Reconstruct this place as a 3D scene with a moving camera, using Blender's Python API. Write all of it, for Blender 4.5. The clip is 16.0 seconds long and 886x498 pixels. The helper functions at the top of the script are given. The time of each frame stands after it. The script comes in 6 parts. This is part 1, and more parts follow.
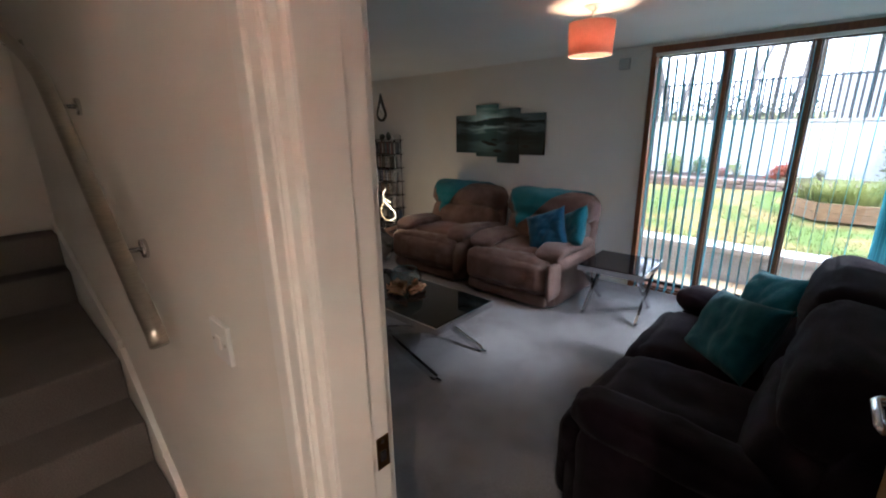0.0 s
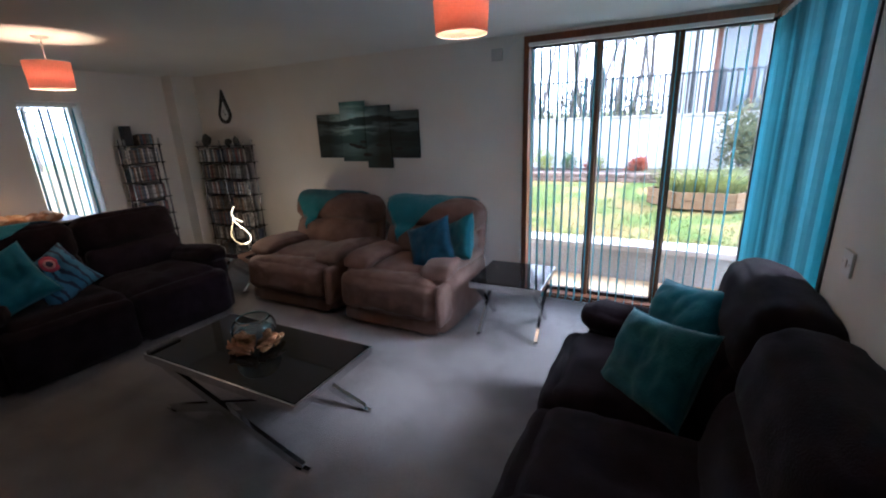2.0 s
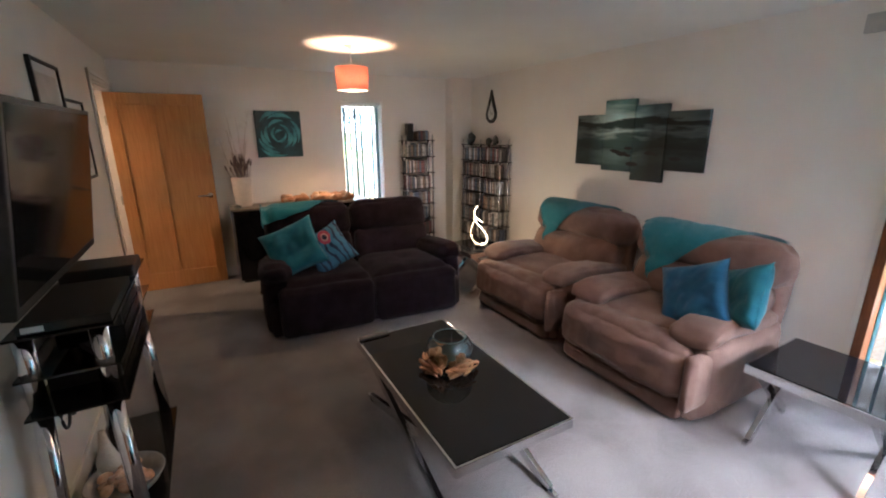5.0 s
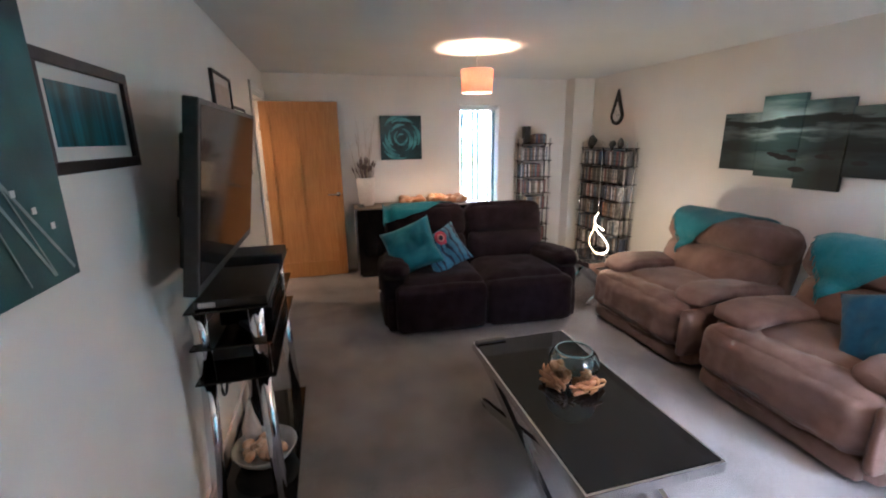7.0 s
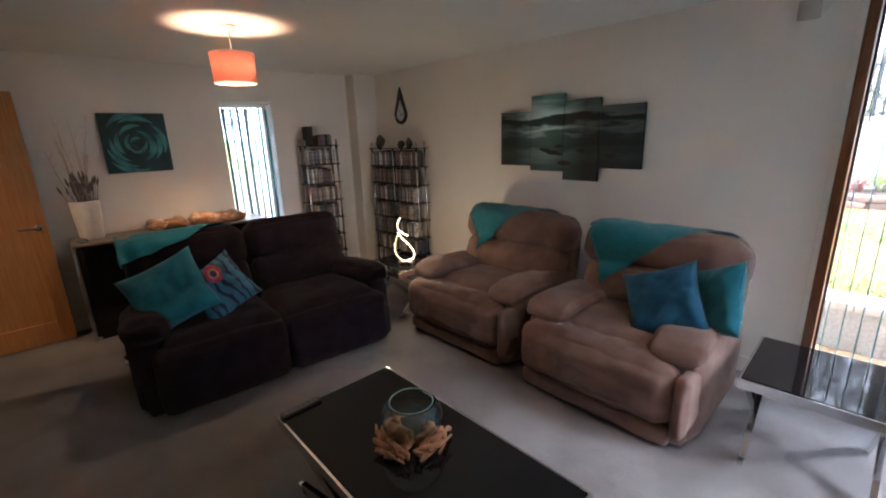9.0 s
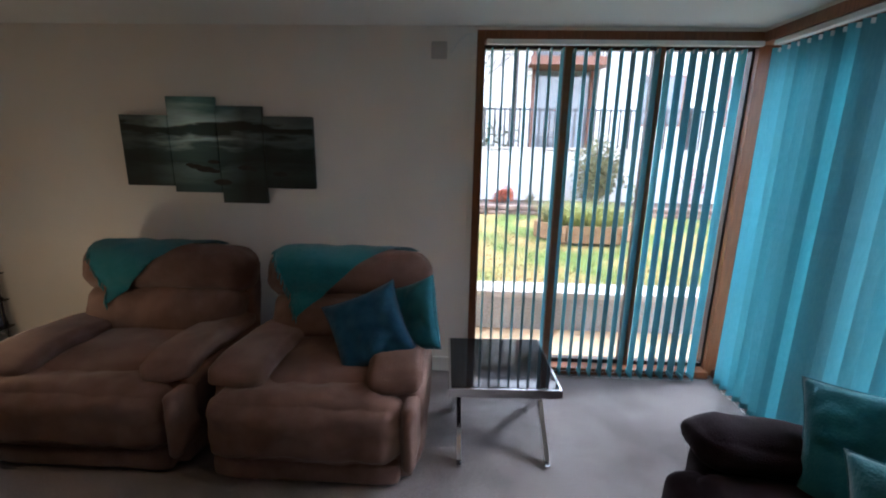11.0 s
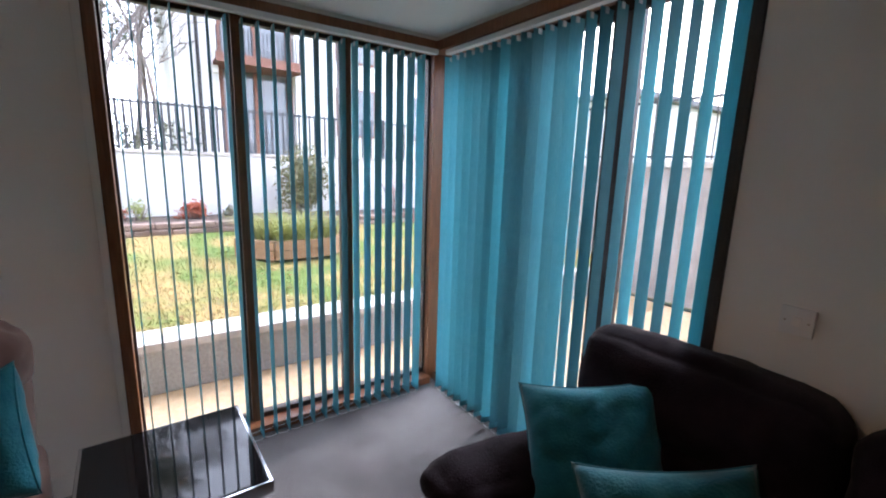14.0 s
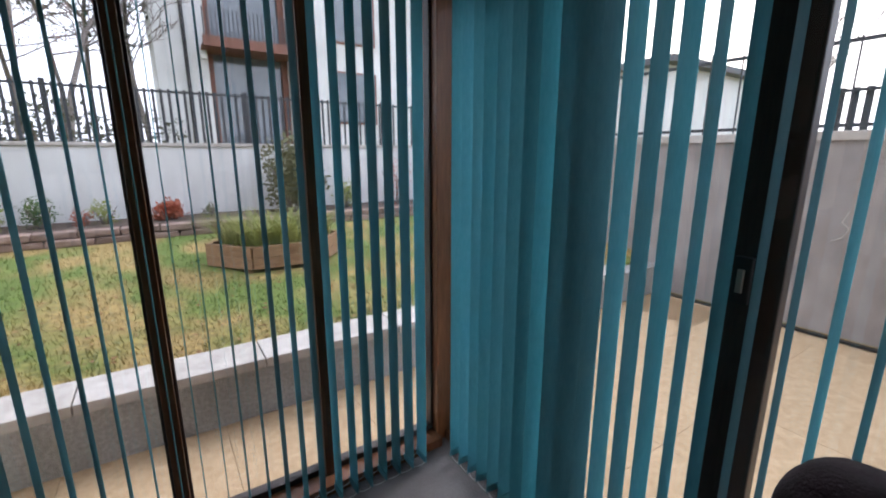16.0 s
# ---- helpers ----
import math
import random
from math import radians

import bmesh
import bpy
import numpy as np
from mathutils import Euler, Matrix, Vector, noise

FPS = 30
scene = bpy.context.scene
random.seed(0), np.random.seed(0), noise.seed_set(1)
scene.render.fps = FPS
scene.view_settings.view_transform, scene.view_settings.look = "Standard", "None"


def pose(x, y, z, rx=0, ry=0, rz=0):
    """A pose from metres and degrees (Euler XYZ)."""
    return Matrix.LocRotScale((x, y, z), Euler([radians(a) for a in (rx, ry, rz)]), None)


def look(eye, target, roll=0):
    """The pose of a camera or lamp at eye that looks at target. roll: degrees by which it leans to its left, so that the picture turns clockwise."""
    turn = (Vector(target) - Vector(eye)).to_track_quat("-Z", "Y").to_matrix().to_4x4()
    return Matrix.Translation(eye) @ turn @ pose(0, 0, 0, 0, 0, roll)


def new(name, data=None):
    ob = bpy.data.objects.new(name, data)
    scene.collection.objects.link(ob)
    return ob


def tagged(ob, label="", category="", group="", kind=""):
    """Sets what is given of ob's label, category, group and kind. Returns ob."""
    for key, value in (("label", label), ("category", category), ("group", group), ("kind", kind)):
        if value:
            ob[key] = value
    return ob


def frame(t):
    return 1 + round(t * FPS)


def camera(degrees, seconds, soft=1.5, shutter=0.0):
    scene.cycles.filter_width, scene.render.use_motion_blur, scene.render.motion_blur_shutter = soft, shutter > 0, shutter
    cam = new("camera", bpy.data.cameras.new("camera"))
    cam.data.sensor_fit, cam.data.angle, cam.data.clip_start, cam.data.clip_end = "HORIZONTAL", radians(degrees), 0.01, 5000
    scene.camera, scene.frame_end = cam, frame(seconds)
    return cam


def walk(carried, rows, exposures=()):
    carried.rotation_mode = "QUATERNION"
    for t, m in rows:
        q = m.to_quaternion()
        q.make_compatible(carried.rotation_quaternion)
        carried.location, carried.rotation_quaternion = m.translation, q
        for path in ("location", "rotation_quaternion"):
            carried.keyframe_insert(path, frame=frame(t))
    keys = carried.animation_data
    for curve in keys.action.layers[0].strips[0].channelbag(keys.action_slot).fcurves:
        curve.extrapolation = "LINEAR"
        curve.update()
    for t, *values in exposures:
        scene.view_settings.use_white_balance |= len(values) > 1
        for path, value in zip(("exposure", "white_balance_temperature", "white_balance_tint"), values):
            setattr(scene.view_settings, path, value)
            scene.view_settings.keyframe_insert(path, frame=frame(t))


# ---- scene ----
from mathutils.bvhtree import BVHTree

cam = camera(92.2, 16.0, soft=2.0)
PATH = [
    (0, (-0.115, 1.889, 1.668), (-1.42, 3.301, 1.116), -1.1),
    (0.5, (-0.191, 2.07, 1.658), (-1.405, 3.559, 1.103), -2.1),
    (1, (-0.316, 2.204, 1.65), (-1.378, 3.804, 1.094), -2.4),
    (1.5, (-0.381, 2.316, 1.639), (-1.305, 4.0, 1.081), -2.3),
    (2, (-0.425, 2.499, 1.646), (-1.307, 4.205, 1.086), -2.2),
    (2.5, (-0.463, 2.657, 1.645), (-1.358, 4.357, 1.089), -1.2),
    (3, (-0.526, 2.779, 1.65), (-1.474, 4.45, 1.096), -0.9),
    (3.5, (-0.619, 2.871, 1.633), (-1.701, 4.464, 1.095), -0.7),
    (4, (-0.654, 2.942, 1.658), (-1.986, 4.331, 1.114), -0.3),
    (4.5, (-0.669, 3.011, 1.657), (-2.229, 4.141, 1.12), -0.7),
    (5, (-0.692, 3.007, 1.646), (-2.385, 3.932, 1.119), -0.4),
    (5.2, (-0.69, 3.006, 1.65), (-2.421, 3.859, 1.124), -0.5),
    (7.5, (-0.914, 2.868, 1.616), (-2.791, 3.349, 1.119), -0.7),
    (8, (-1.067, 2.842, 1.636), (-2.853, 3.591, 1.135), -1.6),
    (8.5, (-1.187, 2.952, 1.625), (-2.828, 3.978, 1.118), -1.9),
    (9, (-1.296, 3.13, 1.621), (-2.722, 4.433, 1.105), -1.9),
    (9.5, (-1.363, 3.214, 1.629), (-2.513, 4.764, 1.104), -0.5),
    (10, (-1.49, 3.261, 1.644), (-2.236, 5.044, 1.128), 0.7),
    (12.5, (-1.707, 3.754, 1.541), (-0.929, 5.556, 1.156), 1.7),
    (13, (-1.72, 3.777, 1.557), (-0.65, 5.424, 1.179), 2.4),
    (13.5, (-1.581, 3.85, 1.58), (-0.451, 5.455, 1.196), 1.7),
    (14, (-1.409, 3.962, 1.566), (-0.287, 5.573, 1.186), 1.8),
    (14.5, (-1.326, 4.133, 1.536), (-0.188, 5.738, 1.181), 1.5),
    (15, (-1.227, 4.349, 1.557), (-0.075, 5.94, 1.18), 0.1),
    (15.5, (-1.063, 4.534, 1.552), (0.074, 6.122, 1.123), -0.2),
    (16, (-0.916, 4.701, 1.539), (0.163, 6.327, 1.1), 0.0),
]
EXPOSURES = [
    (0.0, 2.85, 5250, 12), (1.5, 2.82, 5050, 15), (3.5, 2.86, 5450, 16), (4.0, 2.9, 5500, 16), (4.5, 3.4, 5550, 17), (5.0, 4.05, 5600, 18), (7.5, 4.5, 5150, 16), (8.5, 4.5, 5250, 16),
    (9.0, 3.6, 5500, 16), (10.0, 2.8, 5500, 13), (12.5, 2.5, 5650, 20), (13.5, 2.55, 5650, 20), (14.5, 2.1, 5750, 19), (15.5, 1.4, 5550, 19), (16.0, 1.1, 5950, 18)]
walk(cam, [(t, look(eye, target, roll)) for t, eye, target, roll in PATH], EXPOSURES)

# ---- world, sun, exposure ----
world = bpy.data.worlds.new("overcast")
scene.world = world
world.use_nodes = True
wn = world.node_tree.nodes
wl = world.node_tree.links
wn.clear()
sky = wn.new("ShaderNodeTexSky")
sky.sky_type = "NISHITA"
sky.sun_disc = False
sky.sun_elevation = radians(28)
sky.sun_rotation = radians(60)
sky.dust_density = 6.0
sky.air_density = 1.5
bright = wn.new("ShaderNodeMix")
bright.data_type = "RGBA"
bright.inputs[0].default_value = 0.82
cloud_noise = wn.new("ShaderNodeTexNoise")
cloud_noise.inputs["Scale"].default_value = 2.2
cloud_noise.inputs["Detail"].default_value = 4
cloud_ramp = wn.new("ShaderNodeValToRGB")
cloud_ramp.color_ramp.elements[0].color = (7.2, 7.6, 8.4, 1)
cloud_ramp.color_ramp.elements[1].color = (10.5, 10.8, 11.2, 1)
backg = wn.new("ShaderNodeBackground")
backg.inputs["Strength"].default_value = 0.15
wout = wn.new("ShaderNodeOutputWorld")
wl.new(cloud_noise.outputs[0], cloud_ramp.inputs[0])
wl.new(sky.outputs[0], bright.inputs[6])
wl.new(cloud_ramp.outputs[0], bright.inputs[7])
wl.new(bright.outputs[2], backg.inputs[0])
wl.new(backg.outputs[0], wout.inputs[0])

sun_data = bpy.data.lights.new("sun", "SUN")
sun_data.energy = 0.8
sun_data.angle = radians(15)
sun_data.color = (1.0, 0.96, 0.9)
sun = new("sun", sun_data)
sun.matrix_world = look((20, 14, 16), (0, 8, 0))


# ---- materials ----
def mat(name, color, rough=0.6, metal=0.0, color2=None, scale=8.0, detail=4.0, bump=0.0, bump_scale=60.0,
        big=None, big_scale=1.2, trans=0.0, emit=None, emit_power=0.0, spec=0.5, sheen=0.0, coat=0.0,
        stretch=(1, 1, 1), coords="Object", glass=False, alpha=1.0, random_tint=0.0):
    """A node material with grain, a larger stain layer and fine relief."""
    m = bpy.data.materials.new(name)
    m.use_nodes = True
    n, l = m.node_tree.nodes, m.node_tree.links
    b = n["Principled BSDF"]
    b.inputs["Roughness"].default_value = rough
    b.inputs["Metallic"].default_value = metal
    b.inputs["Specular IOR Level"].default_value = spec
    b.inputs["Sheen Weight"].default_value = sheen
    b.inputs["Coat Weight"].default_value = coat
    tc = n.new("ShaderNodeTexCoord")
    mp = n.new("ShaderNodeMapping")
    mp.inputs["Scale"].default_value = stretch
    l.new(tc.outputs[coords], mp.inputs[0])
    c = (*color, 1)
    src = None
    if color2 is not None:
        t = n.new("ShaderNodeTexNoise")
        t.inputs["Scale"].default_value = scale
        t.inputs["Detail"].default_value = detail
        l.new(mp.outputs[0], t.inputs["Vector"])
        r = n.new("ShaderNodeValToRGB")
        r.color_ramp.elements[0].position, r.color_ramp.elements[1].position = 0.35, 0.68
        r.color_ramp.elements[0].color, r.color_ramp.elements[1].color = c, (*color2, 1)
        l.new(t.outputs[0], r.inputs[0])
        src = r.outputs[0]
    if big is not None:
        t2 = n.new("ShaderNodeTexNoise")
        t2.inputs["Scale"].default_value = big_scale
        t2.inputs["Detail"].default_value = 3
        l.new(tc.outputs[coords], t2.inputs["Vector"])
        r2 = n.new("ShaderNodeValToRGB")
        r2.color_ramp.elements[0].position, r2.color_ramp.elements[1].position = 0.4, 0.66
        r2.color_ramp.elements[0].color, r2.color_ramp.elements[1].color = (1, 1, 1, 1), (*big, 1)
        l.new(t2.outputs[0], r2.inputs[0])
        mx = n.new("ShaderNodeMix")
        mx.data_type, mx.blend_type = "RGBA", "MULTIPLY"
        mx.inputs[0].default_value = 1.0
        mx.inputs[6].default_value = c
        if src is not None:
            l.new(src, mx.inputs[6])
        l.new(r2.outputs[0], mx.inputs[7])
        src = mx.outputs[2]
    if random_tint:
        oi = n.new("ShaderNodeObjectInfo")
        hsv = n.new("ShaderNodeHueSaturation")
        mr = n.new("ShaderNodeMapRange")
        mr.inputs[3].default_value, mr.inputs[4].default_value = 1 - random_tint, 1 + random_tint
        l.new(oi.outputs["Random"], mr.inputs[0])
        l.new(mr.outputs[0], hsv.inputs["Value"])
        hsv.inputs["Color"].default_value = c
        if src is not None:
            l.new(src, hsv.inputs["Color"])
        src = hsv.outputs[0]
    if src is not None:
        l.new(src, b.inputs["Base Color"])
    else:
        b.inputs["Base Color"].default_value = c
    if bump:
        t3 = n.new("ShaderNodeTexNoise")
        t3.inputs["Scale"].default_value = bump_scale
        t3.inputs["Detail"].default_value = 5
        l.new(mp.outputs[0], t3.inputs["Vector"])
        bp = n.new("ShaderNodeBump")
        bp.inputs["Strength"].default_value = bump
        bp.inputs["Distance"].default_value = 0.01
        l.new(t3.outputs[0], bp.inputs["Height"])
        l.new(bp.outputs[0], b.inputs["Normal"])
    if glass:
        b.inputs["Transmission Weight"].default_value = 1.0
        b.inputs["IOR"].default_value = 1.45
    if emit is not None:
        b.inputs["Emission Color"].default_value = (*emit, 1)
        b.inputs["Emission Strength"].default_value = emit_power
    if trans:
        tr = n.new("ShaderNodeBsdfTranslucent")
        if src is not None:
            l.new(src, tr.inputs[0])
        else:
            tr.inputs[0].default_value = c
        ms = n.new("ShaderNodeMixShader")
        ms.inputs[0].default_value = trans
        l.new(b.outputs[0], ms.inputs[1])
        l.new(tr.outputs[0], ms.inputs[2])
        l.new(ms.outputs[0], n["Material Output"].inputs[0])
    return m


def node_mat(name, rough=0.6):
    m = bpy.data.materials.new(name)
    m.use_nodes = True
    m.node_tree.nodes["Principled BSDF"].inputs["Roughness"].default_value = rough
    return m, m.node_tree.nodes, m.node_tree.links, m.node_tree.nodes["Principled BSDF"]


M_WALL = mat("wall_paint", (0.79, 0.76, 0.71), 0.85, color2=(0.82, 0.79, 0.74), scale=3, bump=0.12, bump_scale=160, big=(0.95, 0.95, 0.94), big_scale=0.8)
M_CEIL = mat("ceiling_paint", (0.78, 0.79, 0.77), 0.9, color2=(0.81, 0.82, 0.80), scale=2, bump=0.1, bump_scale=120)
M_WHITE = mat("white_gloss_paint", (0.78, 0.76, 0.72), 0.35, color2=(0.81, 0.79, 0.75), scale=5, bump=0.04, bump_scale=40)
M_CARPET = mat("grey_carpet", (0.185, 0.170, 0.175), 0.95, color2=(0.325, 0.304, 0.31), scale=130, detail=5, bump=1.0, bump_scale=260, big=(0.60, 0.585, 0.59), big_scale=2.4, sheen=0.3, spec=0.1)
M_STAIR = mat("stair_carpet", (0.20, 0.175, 0.16), 0.95, color2=(0.27, 0.24, 0.22), scale=200, detail=3, bump=0.9, bump_scale=350, big=(0.85, 0.84, 0.83), big_scale=3, spec=0.1)
M_OAK = mat("oak_veneer", (0.42, 0.20, 0.06), 0.42, color2=(0.52, 0.27, 0.09), scale=9, detail=8, bump=0.08, bump_scale=60, stretch=(9, 9, 0.5), big=(0.9, 0.86, 0.8), big_scale=2)
M_FRAME = mat("stained_window_wood", (0.17, 0.062, 0.022), 0.4, color2=(0.25, 0.095, 0.036), scale=14, detail=7, stretch=(8, 8, 0.6), bump=0.1, bump_scale=60)
M_FRAME_DARK = mat("dark_frame", (0.028, 0.02, 0.017), 0.45, color2=(0.045, 0.03, 0.024), scale=20, stretch=(6, 6, 0.6))
M_GLASS = mat("window_glass", (0.97, 0.99, 0.98), 0.0, glass=True)
M_BLIND = mat("teal_blind_fabric", (0.165, 0.415, 0.475), 0.75, color2=(0.195, 0.45, 0.51), scale=90, random_tint=0.34, trans=0.62, stretch=(1, 1, 0.3), bump=0.2, bump_scale=400, spec=0.2)
M_RAIL = mat("white_plastic", (0.72, 0.72, 0.70), 0.4, color2=(0.76, 0.76, 0.74), scale=6)
M_CHROME = mat("chrome", (0.72, 0.72, 0.73), 0.12, metal=1.0, color2=(0.66, 0.66, 0.68), scale=12)
M_STEEL = mat("brushed_steel", (0.50, 0.46, 0.40), 0.3, metal=1.0, color2=(0.42, 0.39, 0.34), scale=30, stretch=(1, 1, 12))
M_BLACKGLASS = mat("black_glass", (0.006, 0.006, 0.007), 0.04, color2=(0.010, 0.010, 0.011), scale=4, spec=0.4)
M_BLACK = mat("black_plastic", (0.012, 0.012, 0.013), 0.45, color2=(0.02, 0.02, 0.021), scale=30, bump=0.1, bump_scale=200)
M_SCREEN = mat("tv_screen", (0.012, 0.012, 0.014), 0.08, color2=(0.016, 0.015, 0.017), scale=3, spec=0.8)
M_TAUPE = mat("taupe_suede", (0.145, 0.088, 0.072), 0.9, color2=(0.20, 0.127, 0.105), scale=7, detail=6, bump=0.25, bump_scale=140, big=(0.82, 0.8, 0.79), big_scale=4, sheen=0.15, spec=0.12)
M_DARKSOFA = mat("aubergine_fabric", (0.0088, 0.0052, 0.0078), 0.95, color2=(0.0165, 0.0102, 0.0146), scale=10, detail=6, bump=0.3, bump_scale=160, big=(0.78, 0.76, 0.78), big_scale=4, sheen=0.06, spec=0.08)
M_TEAL = mat("teal_velvet", (0.010, 0.115, 0.165), 0.75, color2=(0.020, 0.175, 0.225), scale=14, detail=6, bump=0.35, bump_scale=120, big=(0.75, 0.78, 0.78), big_scale=7, sheen=0.2, spec=0.15)
M_BLUE = mat("petrol_blue_velvet", (0.007, 0.060, 0.130), 0.75, color2=(0.016, 0.105, 0.19), scale=14, detail=6, bump=0.35, bump_scale=120, big=(0.75, 0.78, 0.8), big_scale=7, sheen=0.2, spec=0.15)
M_SEAGREEN = mat("blue_green_velvet", (0.008, 0.085, 0.115), 0.75, color2=(0.018, 0.135, 0.16), scale=14, detail=6, bump=0.35, bump_scale=120, big=(0.75, 0.78, 0.8), big_scale=7, sheen=0.2, spec=0.15)
M_THROW = mat("teal_woven_throw", (0.009, 0.145, 0.195), 0.95, color2=(0.018, 0.20, 0.255), scale=120, detail=2, bump=0.6, bump_scale=220, big=(0.85, 0.87, 0.87), big_scale=6, sheen=0.3, spec=0.1)
M_SHADE = mat("pink_lamp_shade", (0.62, 0.33, 0.26), 0.8, color2=(0.66, 0.36, 0.29), scale=60, trans=0.35, bump=0.2, bump_scale=300)
M_BULB = mat("bulb_glass", (1, 0.9, 0.75), 0.3, emit=(1.0, 0.72, 0.42), emit_power=3.5)
M_LED = mat("led_strip", (1, 0.95, 0.85), 0.3, emit=(1.0, 0.80, 0.48), emit_power=0.22)
M_LED_DIM = mat("led_strip_edge", (0.6, 0.5, 0.35), 0.3, emit=(1.0, 0.72, 0.36), emit_power=0.035)
M_DRIFT = mat("driftwood", (0.36, 0.17, 0.08), 0.75, color2=(0.55, 0.30, 0.16), scale=22, detail=7, bump=0.6, bump_scale=60, big=(0.7, 0.62, 0.55), big_scale=9)
M_BOWL = mat("clear_bowl_glass", (0.86, 0.97, 0.98), 0.0, glass=True)
M_CERAMIC = mat("white_ceramic", (0.62, 0.58, 0.53), 0.5, color2=(0.68, 0.64, 0.59), scale=30, bump=0.6, bump_scale=70)
M_HERB = mat("dried_flowers", (0.14, 0.12, 0.10), 0.9, color2=(0.22, 0.17, 0.17), scale=40)
M_TWIG = mat("pale_twig", (0.42, 0.34, 0.26), 0.9, color2=(0.50, 0.42, 0.33), scale=40)
M_SHELL = mat("shells", (0.50, 0.30, 0.18), 0.5, color2=(0.68, 0.50, 0.36), scale=25, bump=0.4, bump_scale=60, random_tint=0.3)
M_STONE = mat("grey_ornament", (0.06, 0.065, 0.06), 0.5, color2=(0.12, 0.13, 0.12), scale=30, bump=0.5, bump_scale=60)
M_MAT = mat("white_mount_board", (0.68, 0.68, 0.66), 0.8, color2=(0.72, 0.72, 0.70), scale=4)
M_PAPER = mat("certificate_paper", (0.50, 0.47, 0.42), 0.5, color2=(0.60, 0.57, 0.52), scale=9)
M_BRASS = mat("aged_brass", (0.20, 0.13, 0.06), 0.35, metal=1.0, color2=(0.28, 0.19, 0.09), scale=40)
M_PAVING = mat("buff_paving", (0.42, 0.30, 0.175), 0.9, color2=(0.50, 0.37, 0.23), scale=26, detail=8, bump=0.4, bump_scale=90, big=(0.84, 0.82, 0.79), big_scale=0.9, spec=0.2)
M_RENDER_W = mat("white_render", (0.58, 0.58, 0.575), 0.9, color2=(0.66, 0.66, 0.655), scale=5, bump=0.3, bump_scale=80, big=(0.88, 0.88, 0.86), big_scale=0.5, stretch=(1, 1, 0.3), spec=0.1)
M_ROUGHCAST = mat("grey_roughcast", (0.30, 0.30, 0.29), 0.95, color2=(0.42, 0.42, 0.41), scale=50, detail=8, bump=0.9, bump_scale=110, big=(0.75, 0.75, 0.72), big_scale=1.5, spec=0.1)
M_CONCRETE = mat("grey_concrete", (0.27, 0.245, 0.235), 0.9, color2=(0.35, 0.32, 0.305), scale=6, detail=9, bump=0.3, bump_scale=60, big=(0.76, 0.74, 0.73), big_scale=0.9, stretch=(1, 1, 0.5), spec=0.15)
M_COPING = mat("pale_coping", (0.40, 0.37, 0.34), 0.85, color2=(0.50, 0.47, 0.435), scale=14, detail=8, bump=0.3, bump_scale=60, big=(0.82, 0.81, 0.78), big_scale=2)
M_SOIL = mat("dark_soil", (0.045, 0.03, 0.022), 1.0, color2=(0.085, 0.06, 0.045), scale=18, detail=8, bump=0.9, bump_scale=40)
M_BRICK = mat("edging_stone", (0.19, 0.13, 0.105), 0.9, color2=(0.28, 0.20, 0.165), scale=16, detail=7, bump=0.6, bump_scale=50, random_tint=0.25)
M_FENCE = mat("dark_fence_metal", (0.022, 0.024, 0.028), 0.55, color2=(0.035, 0.037, 0.042), scale=20)
M_TIMBER = mat("planter_timber", (0.22, 0.125, 0.065), 0.85, color2=(0.32, 0.20, 0.11), scale=12, detail=7, stretch=(1, 1, 6), bump=0.4, bump_scale=40)
M_BARK = mat("grey_bark", (0.125, 0.105, 0.095), 0.95, color2=(0.20, 0.175, 0.16), scale=12, detail=7, bump=0.7, bump_scale=30)
M_TWIGS = mat("winter_twigs", (0.135, 0.11, 0.10), 0.95, color2=(0.20, 0.165, 0.15), scale=9)
M_NEEDLE = mat("conifer_needles", (0.075, 0.095, 0.065), 0.9, color2=(0.12, 0.14, 0.095), scale=3, trans=0.3)
M_LEAF = mat("shrub_leaves", (0.05, 0.10, 0.03), 0.7, color2=(0.11, 0.17, 0.05), scale=6, trans=0.3)
M_LEAF_Y = mat("yellow_green_leaves", (0.20, 0.24, 0.05), 0.7, color2=(0.30, 0.33, 0.08), scale=6, trans=0.3)
M_LEAF_R = mat("russet_leaves", (0.30, 0.07, 0.035), 0.7, color2=(0.42, 0.13, 0.06), scale=6, trans=0.3)
M_HEDGE = mat("hedge_leaves", (0.06, 0.065, 0.035), 0.8, color2=(0.10, 0.10, 0.06), scale=3, trans=0.2)
M_LEAF_O = mat("olive_leaves", (0.11, 0.11, 0.05), 0.75, color2=(0.17, 0.17, 0.08), scale=6, trans=0.3)
M_BLADE = mat("iris_blades", (0.15, 0.175, 0.045), 0.7, color2=(0.30, 0.31, 0.10), scale=6, trans=0.35)
M_HOUSEWOOD = mat("red_brown_timber", (0.13, 0.05, 0.03), 0.6, color2=(0.19, 0.075, 0.045), scale=10, stretch=(1, 1, 5))
M_HOUSEGLASS = mat("far_window_glass", (0.10, 0.12, 0.14), 0.05, color2=(0.14, 0.16, 0.18), scale=2, spec=0.8)
M_SLATE = mat("roof_slate", (0.09, 0.09, 0.10), 0.8, color2=(0.13, 0.13, 0.14), scale=14)


